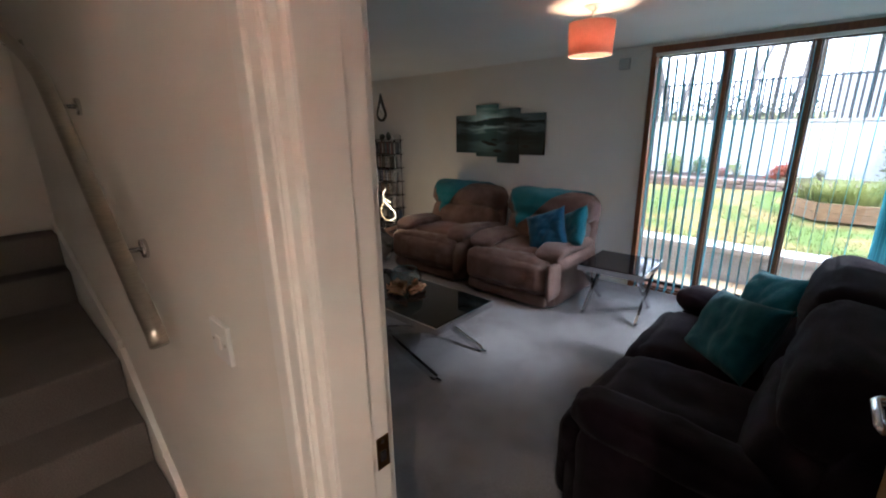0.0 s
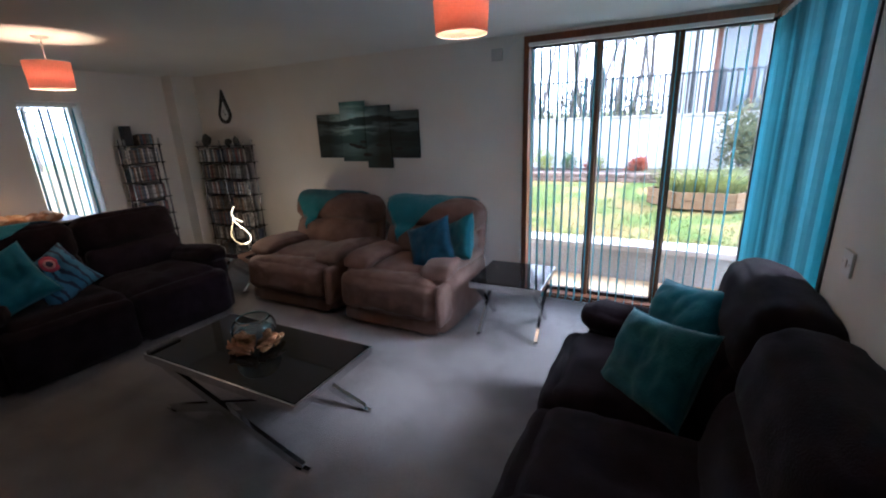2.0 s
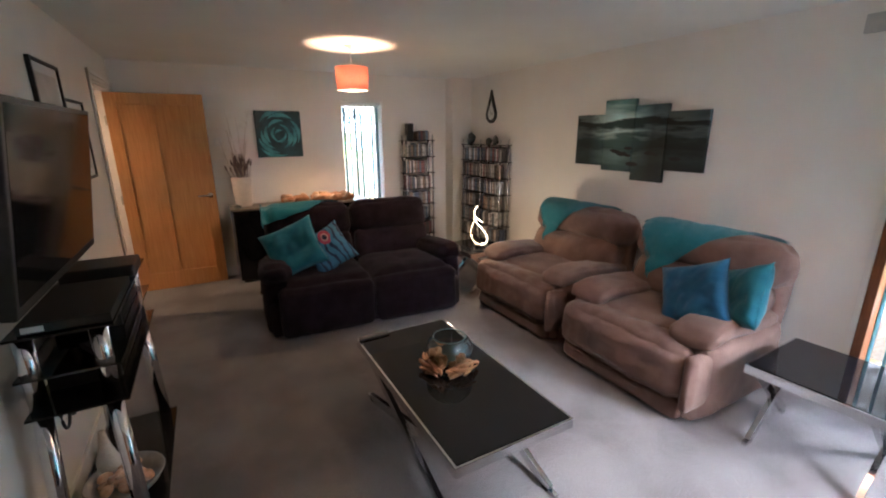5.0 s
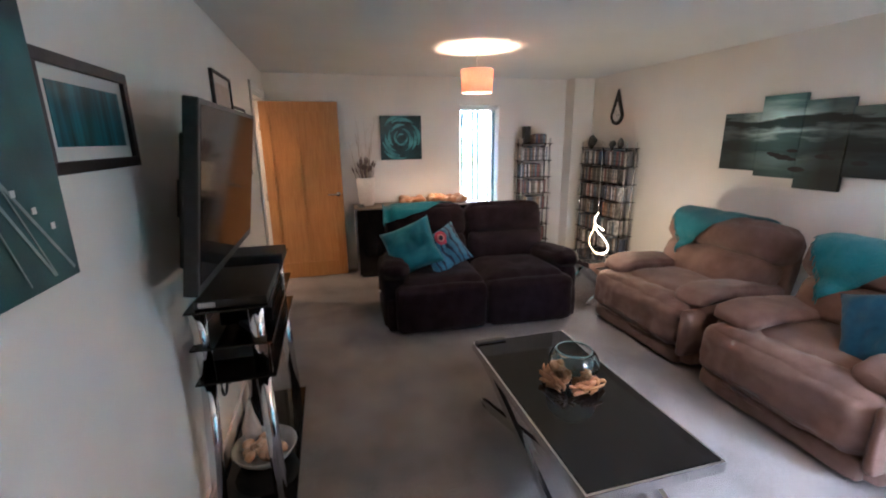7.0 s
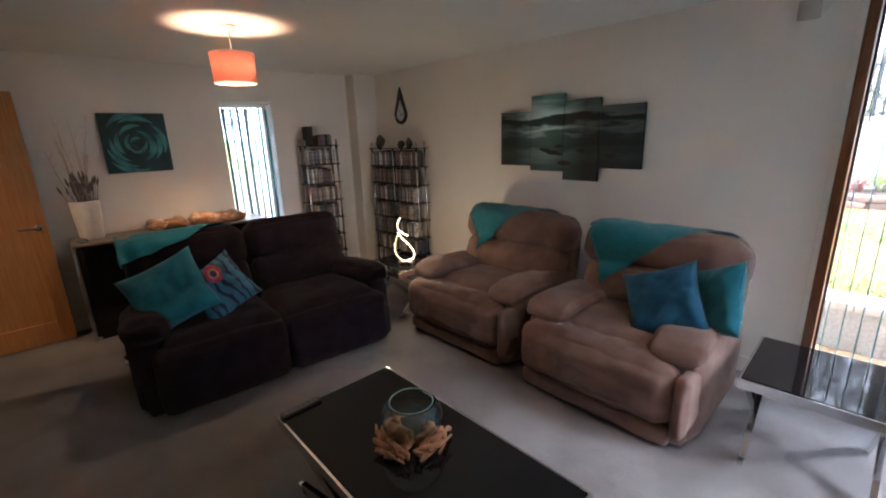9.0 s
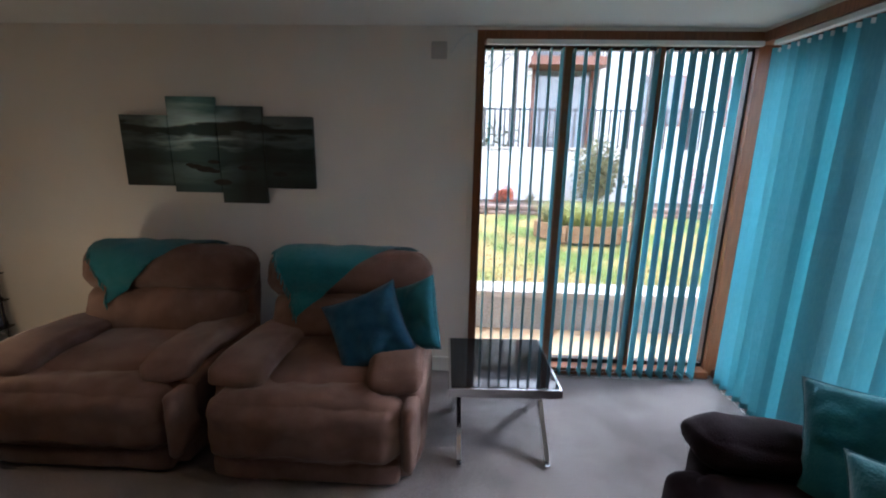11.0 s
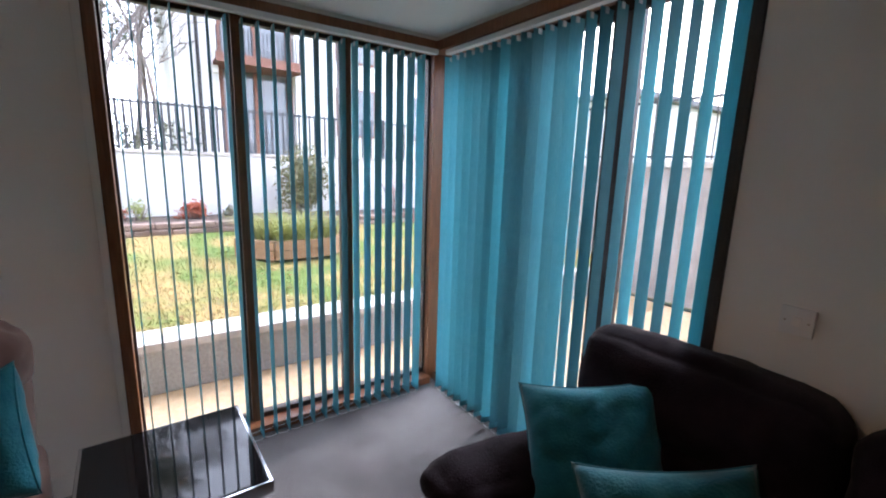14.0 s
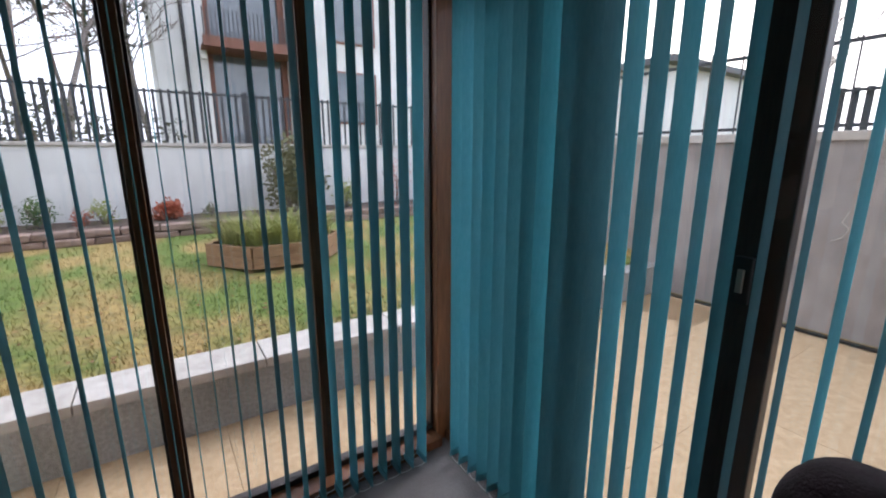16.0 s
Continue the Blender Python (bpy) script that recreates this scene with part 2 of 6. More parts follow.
def lawn_material():
    m, n, l, b = node_mat("wet_lawn", 0.95)
    tc = n.new("ShaderNodeTexCoord")
    big = n.new("ShaderNodeTexNoise")
    big.inputs["Scale"].default_value, big.inputs["Detail"].default_value = 1.7, 8
    fine = n.new("ShaderNodeTexNoise")
    fine.inputs["Scale"].default_value, fine.inputs["Detail"].default_value = 26, 8
    l.new(tc.outputs["Object"], big.inputs["Vector"])
    l.new(tc.outputs["Object"], fine.inputs["Vector"])
    r1 = n.new("ShaderNodeValToRGB")
    r1.color_ramp.elements[0].position, r1.color_ramp.elements[1].position = 0.41, 0.60
    r1.color_ramp.elements[0].color, r1.color_ramp.elements[1].color = (0.105, 0.155, 0.03, 1), (0.29, 0.215, 0.085, 1)
    r2 = n.new("ShaderNodeValToRGB")
    r2.color_ramp.elements[0].position, r2.color_ramp.elements[1].position = 0.3, 0.7
    r2.color_ramp.elements[0].color, r2.color_ramp.elements[1].color = (0.55, 0.55, 0.5, 1), (1.3, 1.25, 1.1, 1)
    mx = n.new("ShaderNodeMix")
    mx.data_type, mx.blend_type = "RGBA", "MULTIPLY"
    mx.inputs[0].default_value = 1
    l.new(big.outputs[0], r1.inputs[0])
    l.new(fine.outputs[0], r2.inputs[0])
    l.new(r1.outputs[0], mx.inputs[6])
    l.new(r2.outputs[0], mx.inputs[7])
    l.new(mx.outputs[2], b.inputs["Base Color"])
    bp = n.new("ShaderNodeBump")
    bp.inputs["Strength"].default_value = 0.8
    l.new(fine.outputs[0], bp.inputs["Height"])
    l.new(bp.outputs[0], b.inputs["Normal"])
    return m


M_LAWN = lawn_material()


def disc_material():
    """Disc case spines: one colour a case, with a printed stripe."""
    m, n, l, b = node_mat("disc_case_print", 0.35)
    oi = n.new("ShaderNodeObjectInfo")
    r = n.new("ShaderNodeValToRGB")
    r.color_ramp.interpolation = "CONSTANT"
    cols = [(0.03, 0.03, 0.035), (0.26, 0.25, 0.24), (0.05, 0.045, 0.04), (0.02, 0.05, 0.13), (0.38, 0.36, 0.33), (0.16, 0.02, 0.02),
            (0.08, 0.075, 0.07), (0.14, 0.12, 0.10), (0.03, 0.10, 0.16), (0.45, 0.43, 0.40), (0.20, 0.10, 0.04), (0.06, 0.06, 0.065)]
    cols = [tuple(min(0.75, 0.03 + (0.55 * v + 0.45 * sum(c) / 3) * 1.8) for v in c) for c in cols]
    for i, c in enumerate(cols):
        e = r.color_ramp.elements[0] if i == 0 else (r.color_ramp.elements[1] if i == 1 else r.color_ramp.elements.new(i / len(cols)))
        e.position = i / len(cols)
        e.color = (*c, 1)
    l.new(oi.outputs["Random"], r.inputs[0])
    tc = n.new("ShaderNodeTexCoord")
    t = n.new("ShaderNodeTexNoise")
    t.inputs["Scale"].default_value = 30
    l.new(tc.outputs["Object"], t.inputs["Vector"])
    r2 = n.new("ShaderNodeValToRGB")
    r2.color_ramp.elements[0].position, r2.color_ramp.elements[1].position = 0.45, 0.6
    r2.color_ramp.elements[0].color, r2.color_ramp.elements[1].color = (0.6, 0.6, 0.6, 1), (1.3, 1.3, 1.3, 1)
    l.new(t.outputs[0], r2.inputs[0])
    mx = n.new("ShaderNodeMix")
    mx.data_type, mx.blend_type = "RGBA", "MULTIPLY"
    mx.inputs[0].default_value = 1
    l.new(r.outputs[0], mx.inputs[6])
    l.new(r2.outputs[0], mx.inputs[7])
    l.new(mx.outputs[2], b.inputs["Base Color"])
    return m


M_DISC = disc_material()


# ---- mesh helpers ----
def mesh_of(name, bm, material, smooth=False):
    me = bpy.data.meshes.new(name)
    bmesh.ops.recalc_face_normals(bm, faces=bm.faces)
    for f in bm.faces:
        f.smooth = smooth
    bm.to_mesh(me)
    bm.free()
    me.materials.append(material)
    return me


def part(name, bm, material, parent, label="", smooth=False):
    ob = new(name, mesh_of(name, bm, material, smooth))
    ob.parent = parent
    if label:
        ob["label"] = label
    return ob


def thing(name, m, label, category, group=""):
    ob = new(name)
    ob.matrix_world = m
    return tagged(ob, label, category, group)


def solid(name, bm, material, label, category, m=None, group="", smooth=False, kind=""):
    ob = new(name, mesh_of(name, bm, material, smooth))
    if m is not None:
        ob.matrix_world = m
    return tagged(ob, label, category, group, kind)


def structure(name, bm, material, label=""):
    ob = new(name, mesh_of(name, bm, material))
    return tagged(ob, label, "", "", "structure")


def box(bm, x0, x1, y0, y1, z0, z1, bevel=0.0, m=None):
    g = bmesh.ops.create_cube(bm, size=1.0)
    vs = g["verts"]
    for v in vs:
        v.co = Vector((x0 + (v.co.x + 0.5) * (x1 - x0), y0 + (v.co.y + 0.5) * (y1 - y0), z0 + (v.co.z + 0.5) * (z1 - z0)))
    if bevel:
        es = list({e for v in vs for e in v.link_edges})
        r = bmesh.ops.bevel(bm, geom=es, offset=bevel, segments=2, profile=0.6, affect="EDGES")
        vs = list({v for f in r["faces"] for v in f.verts} | {v for v in vs if v.is_valid})
    if m is not None:
        bmesh.ops.transform(bm, matrix=m, verts=vs)
    return bm


def boxes(*specs, bevel=0.0):
    bm = bmesh.new()
    for s in specs:
        box(bm, *s, bevel=bevel)
    return bm


def soft(x0, x1, y0, y1, z0, z1, r=0.08, n=9, puff=(0, 0, 0), wob=0.006, m=None, seed=0.0, bm=None):
    """An upholstered block: rounded edges, bulging faces, slightly uneven."""
    bm = bm or bmesh.new()
    c = Vector(((x0 + x1) / 2, (y0 + y1) / 2, (z0 + z1) / 2))
    h = Vector(((x1 - x0) / 2, (y1 - y0) / 2, (z1 - z0) / 2))
    r = min(r, h.x * 0.98, h.y * 0.98, h.z * 0.98)
    inner = h - Vector((r, r, r))
    grid = {}
    made = []

    def corner(a, b, d):
        key = (round(a, 4), round(b, 4), round(d, 4))
        if key in grid:
            return grid[key]
        u = Vector((a, b, d))
        w = Vector([math.sin(t * math.pi / 2) * 0.35 + t * 0.65 for t in u])
        q = Vector((w.x * h.x, w.y * h.y, w.z * h.z))
        k = Vector([max(-inner[i], min(inner[i], q[i])) for i in range(3)])
        away = q - k
        p = k + (away.normalized() * r if away.length > 1e-6 else Vector())
        if away.length > 1e-6 and max(abs(u.x), abs(u.y), abs(u.z)) < 1:
            p = q
        p.x += puff[0] * u.x * (1 - u.y ** 2) * (1 - u.z ** 2)
        p.y += puff[1] * u.y * (1 - u.x ** 2) * (1 - u.z ** 2)
        p.z += puff[2] * u.z * (1 - u.x ** 2) * (1 - u.y ** 2)
        s = p * 9 + Vector((seed, seed * 1.7, seed * 0.3)) + c * 3
        p += noise.noise_vector(s) * wob * 1.5 + noise.noise_vector(s * 2.6) * wob * 0.6
        v = bm.verts.new(p + c)
        made.append(v)
        grid[key] = v
        return v

    st = [-1 + 2 * i / n for i in range(n + 1)]
    for axis in range(3):
        for side in (-1, 1):
            for i in range(n):
                for j in range(n):
                    quad = []
                    for a, b in ((st[i], st[j]), (st[i + 1], st[j]), (st[i + 1], st[j + 1]), (st[i], st[j + 1])):
                        t = [a, b]
                        t.insert(axis, side)
                        quad.append(corner(*t))
                    if len(set(quad)) == 4:
                        bm.faces.new(quad)
    if m is not None:
        bmesh.ops.transform(bm, matrix=m, verts=made)
    return bm


def tube(bm, pts, radii, seg=8, cap=True, flat=1.0):
    """A tube along points; radii one number or one a point."""
    pts = [Vector(p) for p in pts]
    if not hasattr(radii, "__len__"):
        radii = [radii] * len(pts)
    rings = []
    up = Vector((0, 0, 1))
    for i, p in enumerate(pts):
        d = (pts[min(i + 1, len(pts) - 1)] - pts[max(i - 1, 0)]).normalized()
        s = d.cross(up)
        if s.length < 1e-3:
            s = d.cross(Vector((1, 0, 0)))
        s.normalize()
        u = s.cross(d).normalized()
        rings.append([bm.verts.new(p + (s * math.cos(2 * math.pi * k / seg) + u * math.sin(2 * math.pi * k / seg) * flat) * radii[i]) for k in range(seg)])
    for a, b in zip(rings, rings[1:]):
        for k in range(seg):
            bm.faces.new((a[k], a[(k + 1) % seg], b[(k + 1) % seg], b[k]))
    if cap:
        bm.faces.new(rings[0][::-1])
        bm.faces.new(rings[-1])
    return bm


def lathe(bm, profile, seg=32, closed=False):
    """A turned body from (radius, z) pairs."""
    rings = [[bm.verts.new((r * math.cos(2 * math.pi * k / seg), r * math.sin(2 * math.pi * k / seg), z)) for k in range(seg)] for r, z in profile]
    pairs = list(zip(rings, rings[1:]))
    if closed:
        pairs.append((rings[-1], rings[0]))
    for a, b in pairs:
        for k in range(seg):
            bm.faces.new((a[k], a[(k + 1) % seg], b[(k + 1) % seg], b[k]))
    return bm


def bar(bm, a, b, w, t, side):
    """A flat bar from a to b, w wide along the vector side, t thick."""
    a, b, side = Vector(a), Vector(b), Vector(side).normalized()
    d = (b - a).normalized()
    n = d.cross(side).normalized()
    q = [[p + side * (w / 2 * i) + n * (t / 2 * j) for i, j in ((-1, -1), (1, -1), (1, 1), (-1, 1))] for p in (a, b)]
    va, vb = [bm.verts.new(p) for p in q[0]], [bm.verts.new(p) for p in q[1]]
    for k in range(4):
        bm.faces.new((va[k], va[(k + 1) % 4], vb[(k + 1) % 4], vb[k]))
    bm.faces.new(va[::-1])
    bm.faces.new(vb)
    return bm


# ---- the room: x west to east, y south to north ----
XW, XE, YS, YN, H = -6.2, 0.18, 2.28, 6.37, 2.36
YH = 2.165          # hall side of the south wall
D1 = (-0.645, 0.125)  # hall doorway
D2 = (-6.08, -5.24)   # second doorway
DH = 2.03
WA = (-1.575, 0.18)   # north window
WB = (4.57, 6.37)     # east window
SW = (4.58, 5.12, 0.25, 2.03)  # small west window

structure("floor", boxes((XW - 0.3, XE + 0.10, YS - 0.115, YN + 0.10, -0.12, 0.0)), M_CARPET, "pale grey cut-pile carpet with walked-in shading")
structure("hall_floor", boxes((-4.6, 1.6, 0.7, YS - 0.115, -0.12, -0.002), (-6.6, -4.9, 1.0, YS - 0.115, -0.12, -0.003)), M_CARPET, "grey carpet of the hall")
structure("ceiling", boxes((XW - 0.3, XE + 0.3, YS - 0.115, YN + 0.3, H, H + 0.2)), M_CEIL, "white painted plaster ceiling")
structure("hall_ceiling", boxes((-6.6, 1.6, 0.6, YS - 0.115, 2.75, 2.9)), M_CEIL, "white hall ceiling")
structure("wall_north", boxes((XW - 0.3, WA[0], YN, YN + 0.3, 0, H), (WA[0], XE + 0.3, YN, YN + 0.3, H - 0.022, H)), M_WALL, "warm white painted wall")
structure("wall_east", boxes((XE, XE + 0.3, YS - 0.115, WB[0], 0, H), (XE, XE + 0.3, WB[0], YN, H - 0.022, H)), M_WALL, "warm white painted wall")
structure("wall_west", boxes((XW - 0.3, XW, YS, SW[0], 0, H), (XW - 0.3, XW, SW[1], YN, 0, H), (XW - 0.3, XW, SW[0], SW[1], 0, SW[2]), (XW - 0.3, XW, SW[0], SW[1], SW[3], H)), M_WALL, "warm white painted wall")
structure("wall_south", boxes((D2[1], D1[0], YH, YS, 0, H), (XW - 0.3, D2[0], YH, YS, 0, H), (D2[0], D2[1], YH, YS, 2.085, H), (D1[0], D1[1], YH, YS, DH, H), (D1[1], XE, YH, YS, 0, H), (XW - 0.3, XE + 0.3, YH, YS, H, 2.75)), M_WALL, "warm white painted wall")
structure("wall_corner_boxing", boxes((XW, -6.0, 6.07, YN, 0, H), bevel=0.004), M_WALL, "painted pipe boxing in the corner")
structure("wall_hall_south", boxes((-6.6, 1.6, 0.55, 0.65, -0.1, 2.75)), M_WALL, "warm white hall wall")
structure("wall_hall_east", boxes((1.5, 1.6, 0.65, YH, -0.1, 2.75), (XE + 0.0, 1.5, YH, YS, 0, 2.75)), M_WALL, "warm white hall wall")
structure("wall_hall_west", boxes((-4.75, -4.65, 0.65, YH, -0.1, 2.75), (-6.6, -6.5, 0.65, YH, -0.1, 2.75)), M_WALL, "warm white hall wall")

# skirting boards
structure("baseboard", boxes((-4.9, WA[0] - 0.04, YN - 0.018, YN - 0.001, 0.001, 0.11), (XW + 0.001, XW + 0.018, 3.0, 6.07, 0.001, 0.11),
          (D2[1] + 0.07, D1[0] - 0.07, YS + 0.001, YS + 0.018, 0.001, 0.11), (XE - 0.018, XE - 0.001, YS + 0.06, WB[0] - 0.03, 0.001, 0.11), bevel=0.004), M_WHITE, "white gloss skirting board")


def doorway(name, d, DH=DH):
    """Lining, stop and moulded architraves of a doorway in the south wall."""
    bm = bmesh.new()
    x0, x1 = d
    y0, y1 = YH - 0.004, YS + 0.004
    box(bm, x0 - 0.001, x0 + 0.028, y0, y1, 0, DH - 0.028, 0.002)
    box(bm, x1 - 0.028, x1 + 0.001, y0, y1, 0, DH - 0.028, 0.002)
    box(bm, x0 - 0.001, x1 + 0.001, y0, y1, DH - 0.028, DH + 0.001, 0.002)
    box(bm, x0 + 0.028, x0 + 0.04, y0 + 0.01, y1 - 0.045, 0, DH - 0.03, 0.002)
    box(bm, x1 - 0.04, x1 - 0.028, y0 + 0.01, y1 - 0.045, 0, DH - 0.03, 0.002)
    for yy, s in ((YH, -1), (YS, 1)):
        for k, (a, b, t) in enumerate(((0.008, 0.072, 0.012), (0.05, 0.072, 0.019), (0.012, 0.028, 0.016))):
            ya, yb = sorted((yy + s * 0.0005, yy + s * (t + (0.018 if s > 0 and x1 > 0 else 0.0))))
            box(bm, x0 - b, x0 - a + 0.014, ya, yb, 0, DH + b, 0.003)
            if d[1] < 0 or s < 0:
                box(bm, x1 + a - 0.014, x1 + b, ya, yb, 0, DH + b, 0.003)
            box(bm, x0 - b, min(x1 + b, XE - 0.002) if s > 0 else x1 + b, ya, yb, DH + a - 0.014, DH + b, 0.003)
    return structure(name, bm, M_WHITE, "white gloss door lining with moulded architrave")


doorway("doorframe_1", D1)
doorway("doorframe_2", D2, 2.085)


def door_leaf(name, m, label, w=0.755, h=1.975, zh=0.99):
    """An oak door 0.75 wide with two long recessed panels, lever handles and hinges; the hinge edge at x = 0."""
    t = 0.04
    d = thing(name, m, label, "door")
    d["kind"] = "structure"
    fr = bmesh.new()
    for a in ((0, 0.105, -t / 2, t / 2, 0.006, h), (w - 0.105, w, -t / 2, t / 2, 0.006, h), (0.105, w - 0.105, -t / 2, t / 2, h - 0.11, h), (0.105, w - 0.105, -t / 2, t / 2, 0.006, 0.19), (w * 0.36, w * 0.36 + 0.095, -t / 2, t / 2, 0.19, h - 0.11)):
        box(fr, *a, bevel=0.003)
    part("door_frame", fr, M_OAK, d)
    for a, b in ((0.105, w * 0.36), (w * 0.36 + 0.095, w - 0.105)):
        part("panel", boxes((a - 0.002, b + 0.002, -t / 2 + 0.012, t / 2 - 0.012, 0.188, h - 0.108), bevel=0.002), M_OAK, d)
    for s in (-1, 1):
        hb = bmesh.new()
        tube(hb, [(w - 0.055, s * (t / 2 - 0.001), zh), (w - 0.055, s * (t / 2 + 0.008), zh)], 0.026, 20)
        tube(hb, [(w - 0.055, s * t / 2, zh), (w - 0.055, s * (t / 2 + 0.045), zh), (w - 0.07, s * (t / 2 + 0.052), zh), (w - 0.165, s * (t / 2 + 0.05), zh), (w - 0.175, s * (t / 2 + 0.044), zh)], 0.0095, 12)
        part("handle", hb, M_CHROME, d, "chrome lever handle", smooth=True)
    for z in (0.2, 1.0, 1.78):
        part("hinge", boxes((-0.012, 0.002, -t / 2 - 0.004, -t / 2 + 0.02, z - 0.045, z + 0.045), bevel=0.002), M_STEEL, d, "steel hinge")
    return d


door_leaf("door_1", pose(0.105, YS + 0.03, 0.0, 0, 0, 91), "oak veneer door with two long panels, standing open against the wall", 0.775, 1.985, 1.12)
door_leaf("door_2", pose(-6.06, YS - 0.055, 0.0, 0, 0, 89.5), "oak veneer door with two long panels, standing open against the wall", 0.845, 2.045, 1.0)

strike = thing("strike_plate", pose(D1[0] + 0.0285, YS - 0.014, 1.125), "aged brass strike plate set in the door lining", "strike plate")
part("plate", boxes((0, 0.002, -0.012, 0.014, -0.032, 0.032), bevel=0.0006), M_BRASS, strike)
part("keep", boxes((0.0021, 0.004, -0.006, 0.006, -0.016, 0.004)), M_BLACK, strike)
part("screw", boxes((0.002, 0.0032, -0.003, 0.003, 0.020, 0.026)), M_STEEL, strike)


# ---- windows ----
def frame_bars(bm, axis, plane, t, spans):
    """Bars in a window plane: (u0, u1, z0, z1, depth offset, depth)."""
    for u0, u1, z0, z1, o, dp in spans:
        if axis == "x":
            box(bm, u0, u1, plane + o, plane + o + dp, z0, z1, 0.004)
        else:
            box(bm, plane + o, plane + o + dp, u0, u1, z0, z1, 0.004)
    return bm


HEAD, HTOP = H - 0.085, H - 0.022
win_n = new("window_1")
tagged(win_n, "full-height brown timber window with three panes", "window", kind="structure")
part("window_frame", frame_bars(bmesh.new(), "x", YN, 0, [
    (WA[0] + 0.002, WA[0] + 0.05, 0.0, HTOP, -0.008, 0.19), (-1.003, -0.957, 0.05, HEAD, 0.075, 0.105), (-0.418, -0.372, 0.05, HEAD, 0.075, 0.105),
    (WA[0] + 0.05, XE + 0.012, HEAD, HTOP, -0.008, 0.19), (WA[0] + 0.05, XE + 0.012, 0.0, 0.05, 0.005, 0.175)]), M_FRAME, win_n, "stained brown timber")
for u0, u1 in ((WA[0] + 0.05, -1.003), (-0.957, -0.418), (-0.372, XE + 0.012)):
    sash = part("sash", frame_bars(bmesh.new(), "x", YN, 0, [
        (u0, u0 + 0.012, 0.05, HEAD, 0.10, 0.055), (u1 - 0.012, u1, 0.05, HEAD, 0.10, 0.055),
        (u0 + 0.012, u1 - 0.012, HEAD - 0.025, HEAD, 0.10, 0.055), (u0 + 0.012, u1 - 0.012, 0.05, 0.08, 0.10, 0.055)]), M_FRAME_DARK, win_n, "dark inner sash")
    pane = part("pane", boxes((u0 + 0.008, u1 - 0.008, YN + 0.125, YN + 0.131, 0.07, HEAD - 0.02)), M_GLASS, sash)
    pane.visible_shadow = False
part("corner_post", boxes((XE + 0.013, XE + 0.175, YN + 0.055, YN + 0.185, 0.0, HTOP), bevel=0.006), M_FRAME, win_n, "stained brown corner post")
part("reveal_trim", boxes((WA[0] - 0.03, WA[0] + 0.002, YN - 0.012, YN + 0.1, 0.0, H - 0.04), bevel=0.003), M_WHITE, win_n, "white reveal strip")

win_e = new("window_2")
tagged(win_e, "full-height brown timber sliding door with dark stiles", "window", kind="structure")
part("window_frame", frame_bars(bmesh.new(), "y", XE, 0, [
    (WB[0] + 0.035, WB[1] + 0.05, HEAD, HTOP, -0.012, 0.20), (WB[0] + 0.06, WB[1] + 0.05, 0.0, 0.05, 0.06, 0.13)]), M_FRAME, win_e, "stained brown timber")
for (u0, u1), o in (((WB[0] + 0.035, 5.17), 0.095), ((5.07, 5.66), 0.143), ((5.66, WB[1] + 0.05), 0.143)):
    sash = part("sash", frame_bars(bmesh.new(), "y", XE, 0, [
        (u0, u0 + 0.06, 0.05, HEAD, o, 0.045), (u1 - 0.06, u1, 0.05, HEAD, o, 0.045),
        (u0 + 0.06, u1 - 0.06, HEAD - 0.06, HEAD, o, 0.045), (u0 + 0.06, u1 - 0.06, 0.05, 0.13, o, 0.045)]), M_FRAME_DARK, win_e, "dark stile and rail")
    pane = part("pane", boxes((XE + o + 0.02, XE + o + 0.026, u0 + 0.055, u1 - 0.055, 0.125, HEAD - 0.055)), M_GLASS, sash)
    pane.visible_shadow = False
part("jamb", boxes((XE - 0.008, XE + 0.19, WB[0] + 0.002, WB[0] + 0.035, 0.0, HTOP), bevel=0.004), M_FRAME_DARK, win_e, "dark brown jamb")
lat = part("latch", boxes((XE + 0.078, XE + 0.096, 5.118, 5.158, 1.17, 1.29), bevel=0.004), M_BLACK, win_e, "black sliding-door latch")
part("lever", boxes((XE + 0.068, XE + 0.078, 5.13, 5.145, 1.20, 1.26), bevel=0.003), M_STEEL, lat)

win_w = new("window_3")
tagged(win_w, "narrow window with a white frame", "window", kind="structure")
part("window_frame", frame_bars(bmesh.new(), "y", XW - 0.22, 0, [(SW[0], SW[0] + 0.05, SW[2], SW[3], 0, 0.06), (SW[1] - 0.05, SW[1], SW[2], SW[3], 0, 0.06), (SW[0] + 0.05, SW[1] - 0.05, SW[3] - 0.05, SW[3], 0, 0.06), (SW[0] + 0.05, SW[1] - 0.05, SW[2], SW[2] + 0.05, 0, 0.06)]), M_WHITE, win_w)
p = part("pane", boxes((XW - 0.193, XW - 0.187, SW[0] + 0.045, SW[1] - 0.045, SW[2] + 0.045, SW[3] - 0.045)), M_GLASS, win_w)
p.visible_shadow = False
part("window_sill", boxes((XW - 0.16, XW + 0.02, SW[0] + 0.002, SW[1] - 0.002, SW[2], SW[2] + 0.025), bevel=0.004), M_WHITE, win_w)


